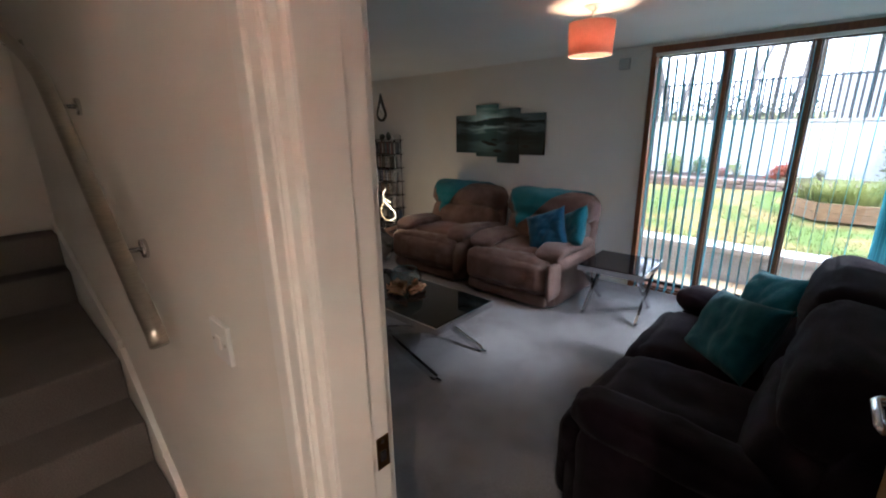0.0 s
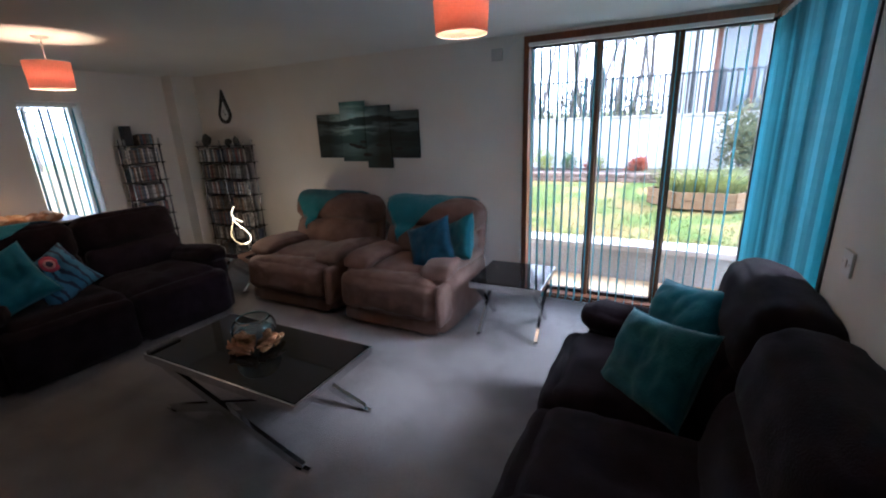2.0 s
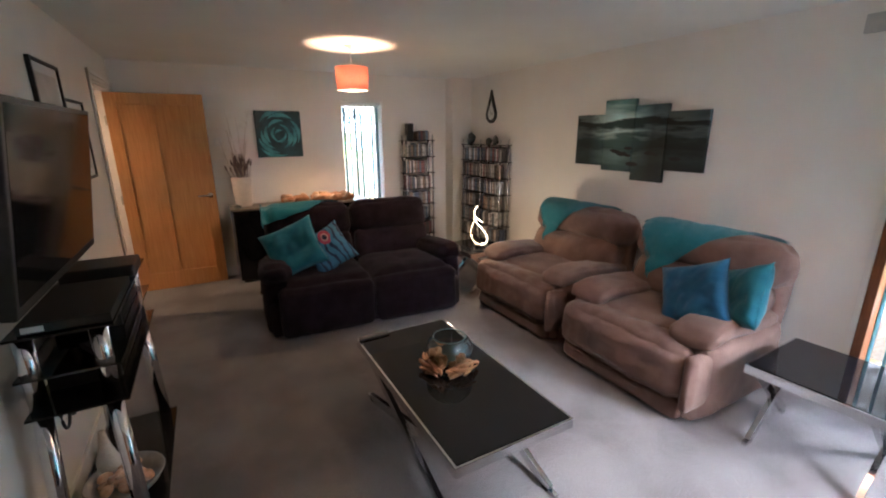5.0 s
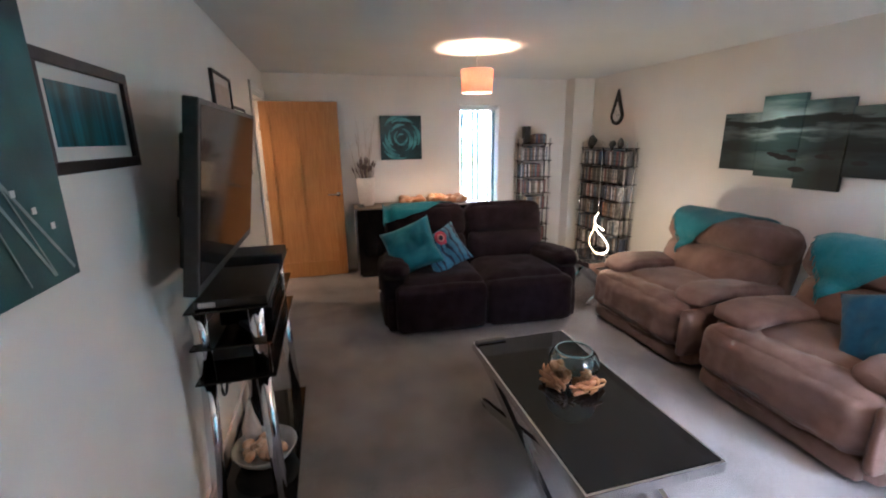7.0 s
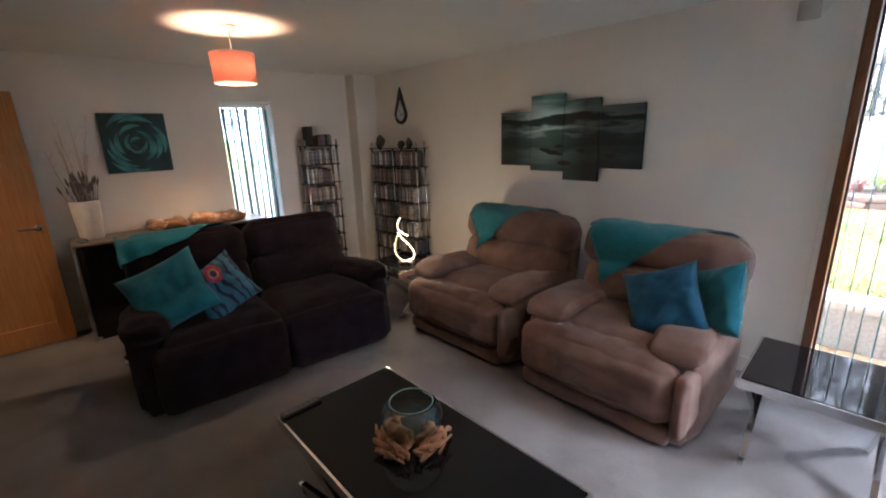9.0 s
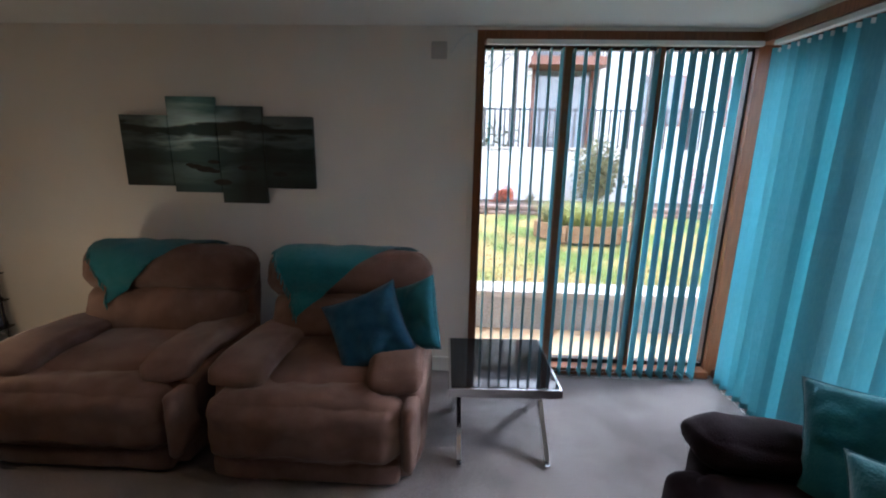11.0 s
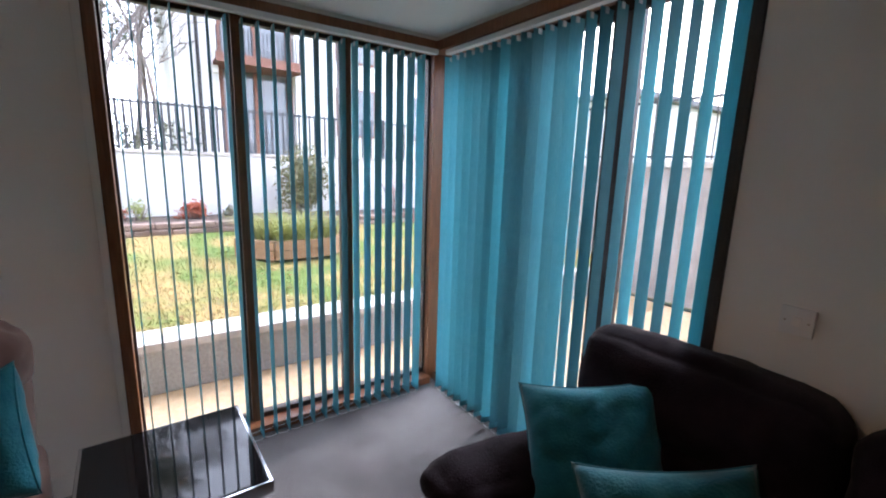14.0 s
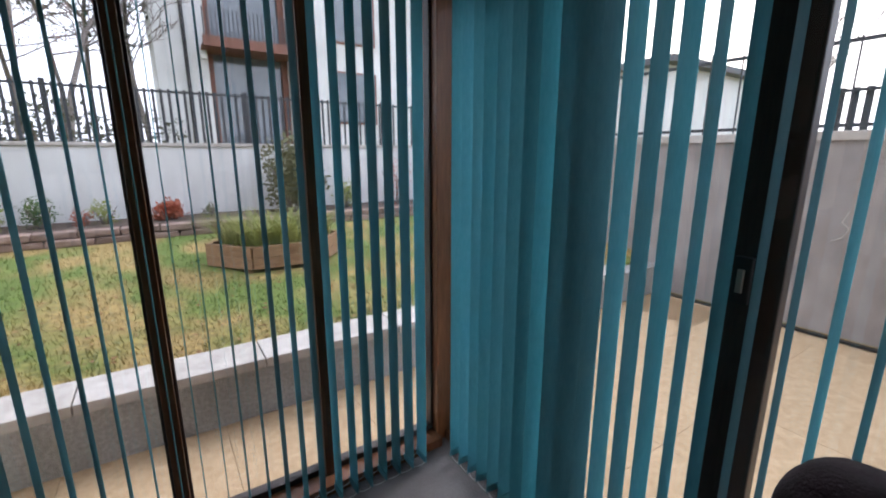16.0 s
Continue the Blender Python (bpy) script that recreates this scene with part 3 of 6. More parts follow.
def slat_mesh(height):
    """A hanging louvre 89 mm wide, slightly bowed, with a weight at its foot."""
    bm = bmesh.new()
    rows = 7
    w, t = 0.089, 0.0012
    a = [[], []]
    for k in (0, 1):
        for i in range(rows):
            u = i / (rows - 1) - 0.5
            for z in (0.0, -height):
                a[k].append(bm.verts.new((u * w, 0.0025 * math.cos(u * math.pi) + k * t, z)))
    for i in range(rows - 1):
        for k in (0, 1):
            q = [a[k][2 * i], a[k][2 * i + 1], a[k][2 * i + 3], a[k][2 * i + 2]]
            bm.faces.new(q if k else q[::-1])
    return mesh_of("slat", bm, M_BLIND, True)


def blind(name, m, length, height, angles, pitch, label):
    """A vertical blind running along its own x, with rail, carriers, slats and a bead chain."""
    b = thing(name, m, label, "vertical blind")
    part("headrail", boxes((0, length, -0.02, 0.02, 0.0, 0.028), bevel=0.003), M_RAIL, b, "white aluminium rail")
    sm = slat_mesh(height)
    cm = mesh_of("hanger", boxes((-0.011, 0.011, -0.002, 0.004, -0.022, 0.002), bevel=0.001), M_RAIL)
    wm = mesh_of("weight", boxes((-0.043, 0.043, 0.0, 0.0075, -0.032, 0.0), bevel=0.001), M_BLIND)
    chains = {-0.04: bmesh.new(), 0.04: bmesh.new()}
    for i, ang in enumerate(angles):
        x = pitch * (i + 0.5)
        s = new("slat", sm)
        s.parent = b
        s.matrix_local = pose(x, 0, -0.022, 0, 0, ang)
        c = new("hanger", cm)
        c.parent = s
        w = new("weight", wm)
        w.parent = s
        w.matrix_local = pose(0, 0.0, -height + 0.033)
        if i:
            x0 = pitch * (i - 0.5)
            for off in (-0.04, 0.04):
                r0, r1 = radians(angles[i - 1]), radians(ang)
                p0 = Vector((x0 + off * math.cos(r0), off * math.sin(r0), -height - 0.015))
                p1 = Vector((x + off * math.cos(r1), off * math.sin(r1), -height - 0.015))
                tube(chains[off], [p0, p0.lerp(p1, 0.3) - Vector((0, 0, 0.010)), p0.lerp(p1, 0.7) - Vector((0, 0, 0.010)), p1], 0.0018, 5)
    for chain in chains.values():
        part("bead_chain", chain, M_RAIL, b, "white bead chain")
    return b


rng = random.Random(4)
nA = 22
angA = [(94 - 0.6 * i if i < 9 else 88 if i < 12 else 91) + rng.uniform(-1.0, 1.0) for i in range(nA)]
blind("vertical_blind", pose(WA[0] + 0.06, YN - 0.045, HEAD - 0.03), 1.66, HEAD - 0.085, angA, 0.072, "teal fabric vertical blind with open louvres over the tall window")
nB = 23
angB = [(82 + rng.uniform(-9, 9)) if i < 12 else (91 + rng.uniform(-8, 8)) for i in range(nB)]
blind("vertical_blind", pose(XE + 0.022, WB[1] - 0.085, HEAD - 0.03, 0, 0, -90), 1.70, HEAD - 0.085, angB, 0.073, "teal fabric vertical blind with open louvres over the sliding door")
angW = [58 + rng.uniform(-5, 5) for i in range(7)]
blind("vertical_blind", pose(XW - 0.06, SW[0] + 0.01, SW[3] - 0.04, 0, 0, 90), 0.52, SW[3] - SW[2] - 0.08, angW, 0.073, "pale teal vertical blind in the narrow window")


# ---- upholstery ----
def recliner(m, w, label, tilt=12):
    """A reclining armchair that faces -y, front at y = 0."""
    h = w / 2
    r = thing("recliner_chair", m, label, "armchair", "recliners along the wall")
    part("base", soft(-h + 0.03, h - 0.03, 0.06, 0.9, 0.015, 0.34, 0.05, 8, wob=0.003), M_TAUPE, r, smooth=True)
    part("skirt", soft(-h + 0.02, h - 0.10, 0.015, 0.2, 0.012, 0.155, 0.045, 10, (0, 0.01, 0), 0.006, seed=2), M_TAUPE, r, smooth=True)
    part("footrest", pleated(soft(-h + 0.015, h - 0.075, -0.03, 0.26, 0.135, 0.47, 0.10, 34, (0.0, 0.03, 0.02), 0.010, seed=w), 0.07), M_TAUPE, r, smooth=True)
    part("footrest_end", soft(h - 0.085, h - 0.02, -0.015, 0.22, 0.12, 0.46, 0.04, 8, (0.01, 0.01, 0), 0.006, seed=5), M_TAUPE, r, smooth=True)
    part("seat", soft(-h + 0.2, h - 0.2, 0.10, 0.75, 0.30, 0.495, 0.09, 12, (0, 0, 0.035), 0.008, seed=w * 3), M_TAUPE, r, smooth=True)
    for s in (-1, 1):
        a = part("arm", soft(*sorted((s * (h - 0.21), s * (h - 0.005))), 0.10, 0.92, 0.02, 0.50, 0.07, 10, (0.012, 0, 0), 0.006, seed=s), M_TAUPE, r, smooth=True)
        pm = pose(s * (h - 0.148), 0.45, 0.535, -5, s * -5, s * 2)
        part("arm_pad", drooped(soft(-0.135, 0.135, -0.35, 0.42, -0.055, 0.045, 0.042, 18, (0.008, 0.012, 0.014), 0.005, seed=s * 2 + w), pm), M_TAUPE, a, smooth=True)
    bk = pose(0, 0.78, 0.44, -tilt, 0, 0)
    part("back_shell", soft(-h + 0.03, h - 0.03, 0.0, 0.17, -0.3, 0.49, 0.07, 10, (0, 0.02, 0), 0.006, bk), M_TAUPE, r, smooth=True)
    part("lumbar_cushion", soft(-h + 0.06, h - 0.06, -0.17, 0.10, -0.06, 0.29, 0.10, 14, (0, 0.03, 0.01), 0.010, bk, seed=7 + w), M_TAUPE, r, smooth=True)
    part("head_cushion", soft(-h + 0.02, h - 0.02, -0.15, 0.15, 0.25, 0.545, 0.11, 14, (0.01, 0.035, 0.015), 0.010, bk, seed=9 + w), M_TAUPE, r, smooth=True)
    return r


def sofa(m, w, label):
    """A two-seat reclining sofa that faces -y, front at y = 0."""
    h = w / 2
    s = thing("sofa", m, label, "sofa", "pair of dark sofas")
    arm = 0.20
    part("base", soft(-h + 0.03, h - 0.03, 0.05, 0.9, 0.015, 0.33, 0.05, 8, wob=0.004), M_DARKSOFA, s, smooth=True)
    sw = (w - 2 * arm + 0.10) / 2
    for i in (-1, 1):
        x0, x1 = sorted((i * 0.004, i * sw))
        part("seat_cushion", tufted(soft(x0, x1, 0.04, 0.72, 0.27, 0.475, 0.085, 16, (0, 0.015, 0.03), 0.007, seed=i * 3.0), (x0 + x1) / 2, 0.36, 0.5), M_DARKSOFA, s, smooth=True)
        f0, f1 = sorted((i * 0.004, i * (h - 0.10)))
        part("footrest", soft(f0, f1, -0.02, 0.2, 0.025, 0.435, 0.06, 14, (0, 0.015, 0.01), 0.005, seed=i * 5.0), M_DARKSOFA, s, smooth=True)
        bk = pose(0, 0.76, 0.43, -13, 0, 0)
        b0, b1 = sorted((i * 0.006, i * (sw + 0.055)))
        part("lumbar_cushion", soft(b0 + 0.01, b1 - 0.01, -0.15, 0.10, -0.05, 0.29, 0.08, 14, (0, 0.02, 0.01), 0.006, bk, seed=i * 7.0), M_DARKSOFA, s, smooth=True)
        part("head_cushion", soft(b0, b1, -0.13, 0.16, 0.24, 0.56, 0.09, 18, (0.0, 0.03, 0.022), 0.007, bk, seed=i * 9.0), M_DARKSOFA, s, smooth=True)
        a = part("arm", soft(*sorted((i * (h - arm), i * (h - 0.005))), 0.10, 0.92, 0.02, 0.50, 0.07, 10, (0.012, 0, 0), 0.006, seed=i), M_DARKSOFA, s, smooth=True)
        part("arm_pad", soft(-0.115, 0.115, -0.33, 0.36, -0.075, 0.075, 0.075, 12, (0.02, 0.02, 0.02), 0.009, pose(i * (h - 0.12), 0.41, 0.525, -6, 0, i * 3), seed=i * 2.0), M_DARKSOFA, a, smooth=True)
        lv = bmesh.new()
        tube(lv, [(i * (h - 0.002), 0.36, 0.30), (i * (h + 0.012), 0.36, 0.30)], 0.022, 16)
        tube(lv, [(i * (h + 0.010), 0.36, 0.30), (i * (h + 0.016), 0.40, 0.305), (i * (h + 0.016), 0.44, 0.318)], [0.010, 0.009, 0.006], 10)
        part("recline_lever", lv, M_CHROME, s, "small chrome recline lever", smooth=True)
    part("back_shell", soft(-h + 0.09, h - 0.09, 0.0, 0.17, -0.3, 0.47, 0.07, 10, (0, 0.02, 0), 0.006, pose(0, 0.76, 0.43, -13, 0, 0)), M_DARKSOFA, s, smooth=True)
    return s


def drooped(bm, m):
    """Lets the front of an arm pad fold down over the arm's end, then sets it in place."""
    for v in bm.verts:
        f = max(0.0, (-0.12 - v.co.y) / 0.26)
        v.co.z -= 0.075 * f * f
        v.co.x *= 1.0 + 0.06 * f
    bmesh.ops.transform(bm, matrix=m, verts=bm.verts)
    return bm


def pleated(bm, y_front):
    """Draws soft upright creases into a padded front."""
    for v in bm.verts:
        if v.co.y < y_front:
            k = noise.noise(Vector((v.co.x * 24, v.co.z * 2.0, 4.0)))
            v.co.y += 0.020 * abs(k) * (1.0 - abs(v.co.z - 0.32) * 3.0)
    return bm


def tufted(bm, cx, cy, z):
    """Presses a buttoned dimple with short pleats into a seat."""
    for v in bm.verts:
        if v.co.z > z - 0.12:
            dx, dy = v.co.x - cx, v.co.y - cy
            d = math.hypot(dx, dy * 1.2)
            v.co.z -= 0.032 * math.exp(-(d / 0.06) ** 2) + 0.010 * math.exp(-(dx / 0.05) ** 2 - (dy / 0.22) ** 2)
    return bm


chair_a = recliner(pose(-3.50, 5.20, 0), 1.10, "taupe suede recliner armchair with padded arms against the wall", 11)
chair_b = recliner(pose(-2.33, 5.17, 0), 1.04, "taupe suede recliner armchair with padded arms beside the side table", 13)
sofa(pose(-0.825, 4.155, 0, 0, 0, -90), 1.74, "dark aubergine fabric two-seat recliner sofa against the wall")
sofa_far = sofa(pose(-4.02, 4.16, 0, 0, 0, 86.5), 1.78, "dark aubergine fabric two-seat recliner sofa in the middle of the room")


def pillow(name, m, w, h, t, material, label, seed=0.0, n=26):
    """A square scatter cushion: full middle, pinched corners, piped edge."""
    bm = bmesh.new()
    top, bot = {}, {}
    for i in range(n + 1):
        for j in range(n + 1):
            u, v = -1 + 2 * i / n, -1 + 2 * j / n
            pin = 1 - 0.10 * (1 - abs(v) ** 2) * abs(u) ** 3
            pin2 = 1 - 0.10 * (1 - abs(u) ** 2) * abs(v) ** 3
            x, z = u * w / 2 * pin, v * h / 2 * pin2
            f = max(0.0, (1 - u ** 4)) ** 0.55 * max(0.0, (1 - v ** 4)) ** 0.55
            q = Vector((x * 6 + seed, z * 6, seed))
            wr = noise.noise(q) * 0.024 + noise.noise(q * 2.7) * 0.011 - 0.012 * max(0.0, 1 - abs(noise.noise(q * 1.3 + Vector((9, 0, 0)))) * 7)
            edge = i in (0, n) or j in (0, n)
            a = bm.verts.new((x, -f * (t / 2 + wr), z))
            top[i, j] = a
            bot[i, j] = a if edge else bm.verts.new((x, f * (t / 2 - wr * 0.6), z))
    for i in range(n):
        for j in range(n):
            bm.faces.new((top[i, j], top[i + 1, j], top[i + 1, j + 1], top[i, j + 1]))
            bm.faces.new((bot[i, j + 1], bot[i + 1, j + 1], bot[i + 1, j], bot[i, j]))
    p = thing(name, m, label, "cushion")
    part("cover", bm, material, p, smooth=True)
    pip = bmesh.new()
    ring = []
    for k in range(4 * n):
        s, q = divmod(k, n)
        u = -1 + 2 * q / n
        u, v = ((u, -1), (1, u), (-u, 1), (-1, -u))[s]
        ring.append((u * w / 2 * (1 - 0.10 * (1 - v * v) * abs(u) ** 3), 0, v * h / 2 * (1 - 0.10 * (1 - u * u) * abs(v) ** 3)))
    tube(pip, ring + [ring[0]], 0.003, 5, False)
    part("piping", pip, material, p, smooth=True)
    return p


# cushions on the near recliner
pillow("cushion", pose(-2.12, 5.56, 0.67, -30, -22, 8), 0.42, 0.41, 0.15, M_BLUE, "petrol blue velvet cushion leaning on the recliner", 1.0)
pillow("cushion", pose(-1.91, 5.68, 0.695, -22, -24, -30), 0.38, 0.40, 0.14, M_TEAL, "teal velvet cushion leaning on the recliner", 2.0)
# cushions on the sofa by the window
pillow("cushion", pose(-0.27, 4.70, 0.66, -28, -12, -52), 0.46, 0.44, 0.16, M_TEAL, "teal velvet cushion propped on the dark sofa", 3.0)
pillow("cushion", pose(-0.38, 4.36, 0.615, -34, -8, -44), 0.47, 0.42, 0.17, M_SEAGREEN, "blue-green velvet cushion propped on the dark sofa", 4.0)
# cushions on the far sofa
pillow("cushion", pose(-4.42, 3.58, 0.69, -30, -22, 78), 0.47, 0.45, 0.16, M_TEAL, "large teal velvet cushion on the dark sofa", 5.0)


def feather_cushion():
    """A blue cushion printed with one feather: quill, barbs and a pink eye."""
    m, n, l, b = node_mat("feather_print_fabric", 0.75)
    tc = n.new("ShaderNodeTexCoord")
    w = n.new("ShaderNodeTexWave")
    w.inputs["Scale"].default_value = 5.5
    w.inputs["Distortion"].default_value = 9
    w.inputs["Detail"].default_value = 3
    l.new(tc.outputs["Object"], w.inputs["Vector"])
    r = n.new("ShaderNodeValToRGB")
    r.color_ramp.elements[0].position, r.color_ramp.elements[1].position = 0.12, 0.4
    r.color_ramp.elements[0].color, r.color_ramp.elements[1].color = (0.012, 0.03, 0.07, 1), (0.045, 0.17, 0.28, 1)
    l.new(w.outputs[0], r.inputs[0])
    l.new(r.outputs[0], b.inputs["Base Color"])
    c = pillow("cushion", pose(-4.36, 3.86, 0.665, -30, -26, 92), 0.38, 0.38, 0.13, m, "blue cushion printed with a peacock feather, on the dark sofa", 6.0)
    for name, r0, y, col in (("feather_eye", 0.055, -0.066, (0.45, 0.05, 0.09)), ("eye_ring", 0.036, -0.069, (0.55, 0.22, 0.22)), ("eye_centre", 0.022, -0.072, (0.03, 0.02, 0.05))):
        bm = bmesh.new()
        bmesh.ops.create_uvsphere(bm, u_segments=18, v_segments=8, radius=1.0)
        for v in bm.verts:
            v.co = Vector((v.co.x * r0 + 0.02, y + v.co.y * 0.008, v.co.z * r0 * 1.2 + 0.09))
        part(name, bm, mat(name + "_print", col, 0.8, color2=tuple(x * 0.7 for x in col), scale=40), c, smooth=True)
    return c


feather_cushion()


def throw(name, m, path, pts, material, label, seat, n=30, fringe=()):
    """A blanket laid over a rounded back. path: (y, z) line from behind the top down the front; pts: the blanket's outline corners as
    (x, distance along the path), a quad; tassels along the edges listed."""
    path = [Vector((0, *p)) for p in path]
    cum = [0.0]
    for a, b in zip(path, path[1:]):
        cum.append(cum[-1] + (b - a).length)

    def at(s):
        s = max(0.0, s)
        for i in range(len(path) - 1):
            if s <= cum[i + 1] or i == len(path) - 2:
                f = (s - cum[i]) / (cum[i + 1] - cum[i])
                p = path[i].lerp(path[i + 1], f)
                d = (path[i + 1] - path[i]).normalized()
                return p, Vector((0, d.z, -d.y))

    c = [Vector((*p, 0)) for p in pts]
    verts, faces = [], []
    for ch in seat.children:
        if ch.name.startswith(("head_cushion", "lumbar_cushion", "back_shell")):
            base = len(verts)
            verts += [v.co.copy() for v in ch.data.vertices]
            faces += [[base + k for k in q.vertices] for q in ch.data.polygons]
    tree_of = BVHTree.FromPolygons(verts, faces)

    def sink(q):
        """How far the cushions lie below the line at this spot of the blanket."""
        p, _ = at(q.y)
        out = OUT(path, q.y, at)
        p = Vector((q.x, p.y, p.z))
        hit = tree_of.ray_cast(p + out * 0.14, -out, 0.26)
        return None if hit[0] is None else hit[3] - 0.14

    spots = {(i, j): c[0].lerp(c[1], i / n).lerp(c[3].lerp(c[2], i / n), j / n) for i in range(n + 1) for j in range(n + 1)}
    deep = {k: sink(q) for k, q in spots.items()}
    mean = sum(d for d in deep.values() if d is not None) / max(1, sum(d is not None for d in deep.values()))
    deep = {k: mean if d is None else d for k, d in deep.items()}
    for _ in range(2):
        deep = {(i, j): sum(deep[a, b] for a in (max(0, i - 1), i, min(n, i + 1)) for b in (max(0, j - 1), j, min(n, j + 1))) / 9 for i, j in deep}
    bm = bmesh.new()
    layers = [{}, {}]
    for i in range(n + 1):
        for j in range(n + 1):
            u, v = i / n, j / n
            q = c[0].lerp(c[1], u).lerp(c[3].lerp(c[2], u), v)
            p, nrm = at(q.y)
            wr = 0.012 - deep[i, j] + 0.005 * noise.noise(Vector((q.x * 5, q.y * 4, 3.0))) + 0.004 * noise.noise(Vector((q.x * 16, q.y * 12, 1.0)))
            p = Vector((q.x, p.y, p.z))
            for k in (0, 1):
                layers[k][i, j] = bm.verts.new(p + OUT(path, q.y, at) * (wr + 0.008 * k))
    for i in range(n):
        for j in range(n):
            for k in (0, 1):
                a, b, d, e = (layers[k][x] for x in ((i, j), (i + 1, j), (i + 1, j + 1), (i, j + 1)))
                if len({a, b, d, e}) == 4 and (a.co - d.co).length > 1e-5:
                    bm.faces.new((a, b, d, e))
    bmesh.ops.remove_doubles(bm, verts=bm.verts, dist=0.0006)
    t = thing(name, m, label, "throw")
    part("blanket", bm, material, t, smooth=True)
    fb = bmesh.new()
    for a, b in fringe:
        cnt = 26
        for k in range(cnt):
            q = c[a].lerp(c[b], (k + 0.5) / cnt)
            low = sink(q)
            low = mean if low is None else low
            p, _ = at(q.y)
            p = Vector((q.x, p.y, p.z)) + OUT(path, q.y, at) * (0.018 - low)
            p2, _ = at(q.y + 0.045)
            p2 = Vector((q.x + random.uniform(-0.012, 0.004), p2.y, p2.z)) + OUT(path, q.y + 0.045, at) * (0.014 - low)
            tube(fb, [p, p.lerp(p2, 0.5) + Vector((random.uniform(-0.006, 0.006), 0, 0)), p2], [0.004, 0.005, 0.003], 5)
    if fringe:
        part("fringe", fb, material, t, "knotted tassel fringe", smooth=True)
    return t


def OUT(path, s, at):
    """The outward side of the path (away from the upholstery)."""
    p, _ = at(s)
    q, _ = at(s + 0.02)
    d = (q - p)
    if d.length < 1e-6:
        p, _ = at(s - 0.02)
        d = q - p
    d.normalize()
    return Vector((0, d.z, -d.y))


def back_path(tilt, y0=0.78, z0=0.44, top=0.555, face=-0.195, low=-0.02):
    """(y, z) points over a chair back: behind, over the top, down the front."""
    loc = [(0.17, 0.36), (0.16, 0.47), (0.11, top - 0.02), (0.04, top + 0.012), (-0.05, top + 0.008), (-0.12, top - 0.03), (face + 0.01, 0.44), (face, 0.37), (face + 0.012, 0.28), (face + 0.0, 0.20), (face, 0.10), (face + 0.03, low)]
    a = radians(-tilt)
    return [(y0 + y * math.cos(a) - z * math.sin(a), z0 + y * math.sin(a) + z * math.cos(a)) for y, z in loc]


throw("throw", pose(-3.50, 5.20, 0), back_path(11), [(-0.50, 0.17), (0.32, 0.22), (-0.27, 0.80), (-0.46, 0.40)], M_THROW, "teal woven throw folded in a point over the recliner back", chair_a, fringe=((3, 2),))
throw("throw", pose(-2.33, 5.17, 0), back_path(13), [(-0.48, 0.17), (0.42, 0.22), (-0.27, 0.84), (-0.46, 0.40)], M_THROW, "teal fringed throw folded in a point over the recliner back", chair_b, fringe=((0, 3), (3, 2)))
throw("throw", pose(-4.02, 4.16, 0, 0, 0, 86.5), back_path(13, 0.76, 0.43, 0.585, -0.205), [(-0.80, 0.15), (0.0, 0.20), (-0.40, 0.52), (-0.82, 0.64)], M_THROW, "teal woven throw over the back of the dark sofa", sofa_far, fringe=((0, 3),))


# ---- tables ----
def cross_table(name, m, lx, ly, h, label, along="x", group=""):
    """A black glass top in a chrome frame on two crossed pairs of flat chrome bars."""
    t = thing(name, m, label, "table", group)
    a, b = lx / 2, ly / 2
    part("tabletop", boxes((-a + 0.012, a - 0.012, -b + 0.012, b - 0.012, h - 0.012, h), bevel=0.002), M_BLACKGLASS, t, "black glass")
    fr = boxes((-a, a, -b, -b + 0.022, h - 0.052, h - 0.004), (-a, a, b - 0.022, b, h - 0.052, h - 0.004), (-a, -a + 0.022, -b + 0.022, b - 0.022, h - 0.052, h - 0.004), (a - 0.022, a, -b + 0.022, b - 0.022, h - 0.052, h - 0.004), bevel=0.002)
    part("apron", fr, M_CHROME, t, "chrome frame")
    part("underside", boxes((-a + 0.02, a - 0.02, -b + 0.02, b - 0.02, h - 0.03, h - 0.014)), M_BLACK, t)
    for s in (-1, 1):
        for d in (-1, 1):
            bm = bmesh.new()
            if along == "x":
                y = s * (b - 0.05) + d * 0.0125
                bar(bm, (d * (a - 0.06), y, h - 0.045), (-d * (a - 0.05), y, 0.016), 0.024, 0.05, (0, 1, 0))
                box(bm, *sorted((-d * (a - 0.05) - 0.045, -d * (a - 0.05) + 0.045)), y - 0.012, y + 0.012, 0.0, 0.02, 0.002)
            else:
                x = s * (a - 0.05) + d * 0.0125
                bar(bm, (x, d * (b - 0.06), h - 0.045), (x, -d * (b - 0.05), 0.016), 0.024, 0.042, (1, 0, 0))
                box(bm, x - 0.012, x + 0.012, *sorted((-d * (b - 0.05) - 0.035, -d * (b - 0.05) + 0.035)), 0.0, 0.02, 0.002)
            part("leg", bm, M_CHROME, t, "crossed chrome bar")
    return t


cross_table("coffee_table", pose(-2.452, 3.99, 0), 1.21, 0.61, 0.418, "black glass coffee table on crossed chrome legs")
cross_table("side_table", pose(-1.415, 5.645, 0, 0, 0, 2.0), 0.56, 0.58, 0.47, "square black glass side table on crossed chrome legs", "y", "side tables")
cross_table("side_table", pose(-4.50, 5.52, 0, 0, 0, 2.0), 0.55, 0.55, 0.45, "square black glass side table between sofa and recliner", "y", "side tables")

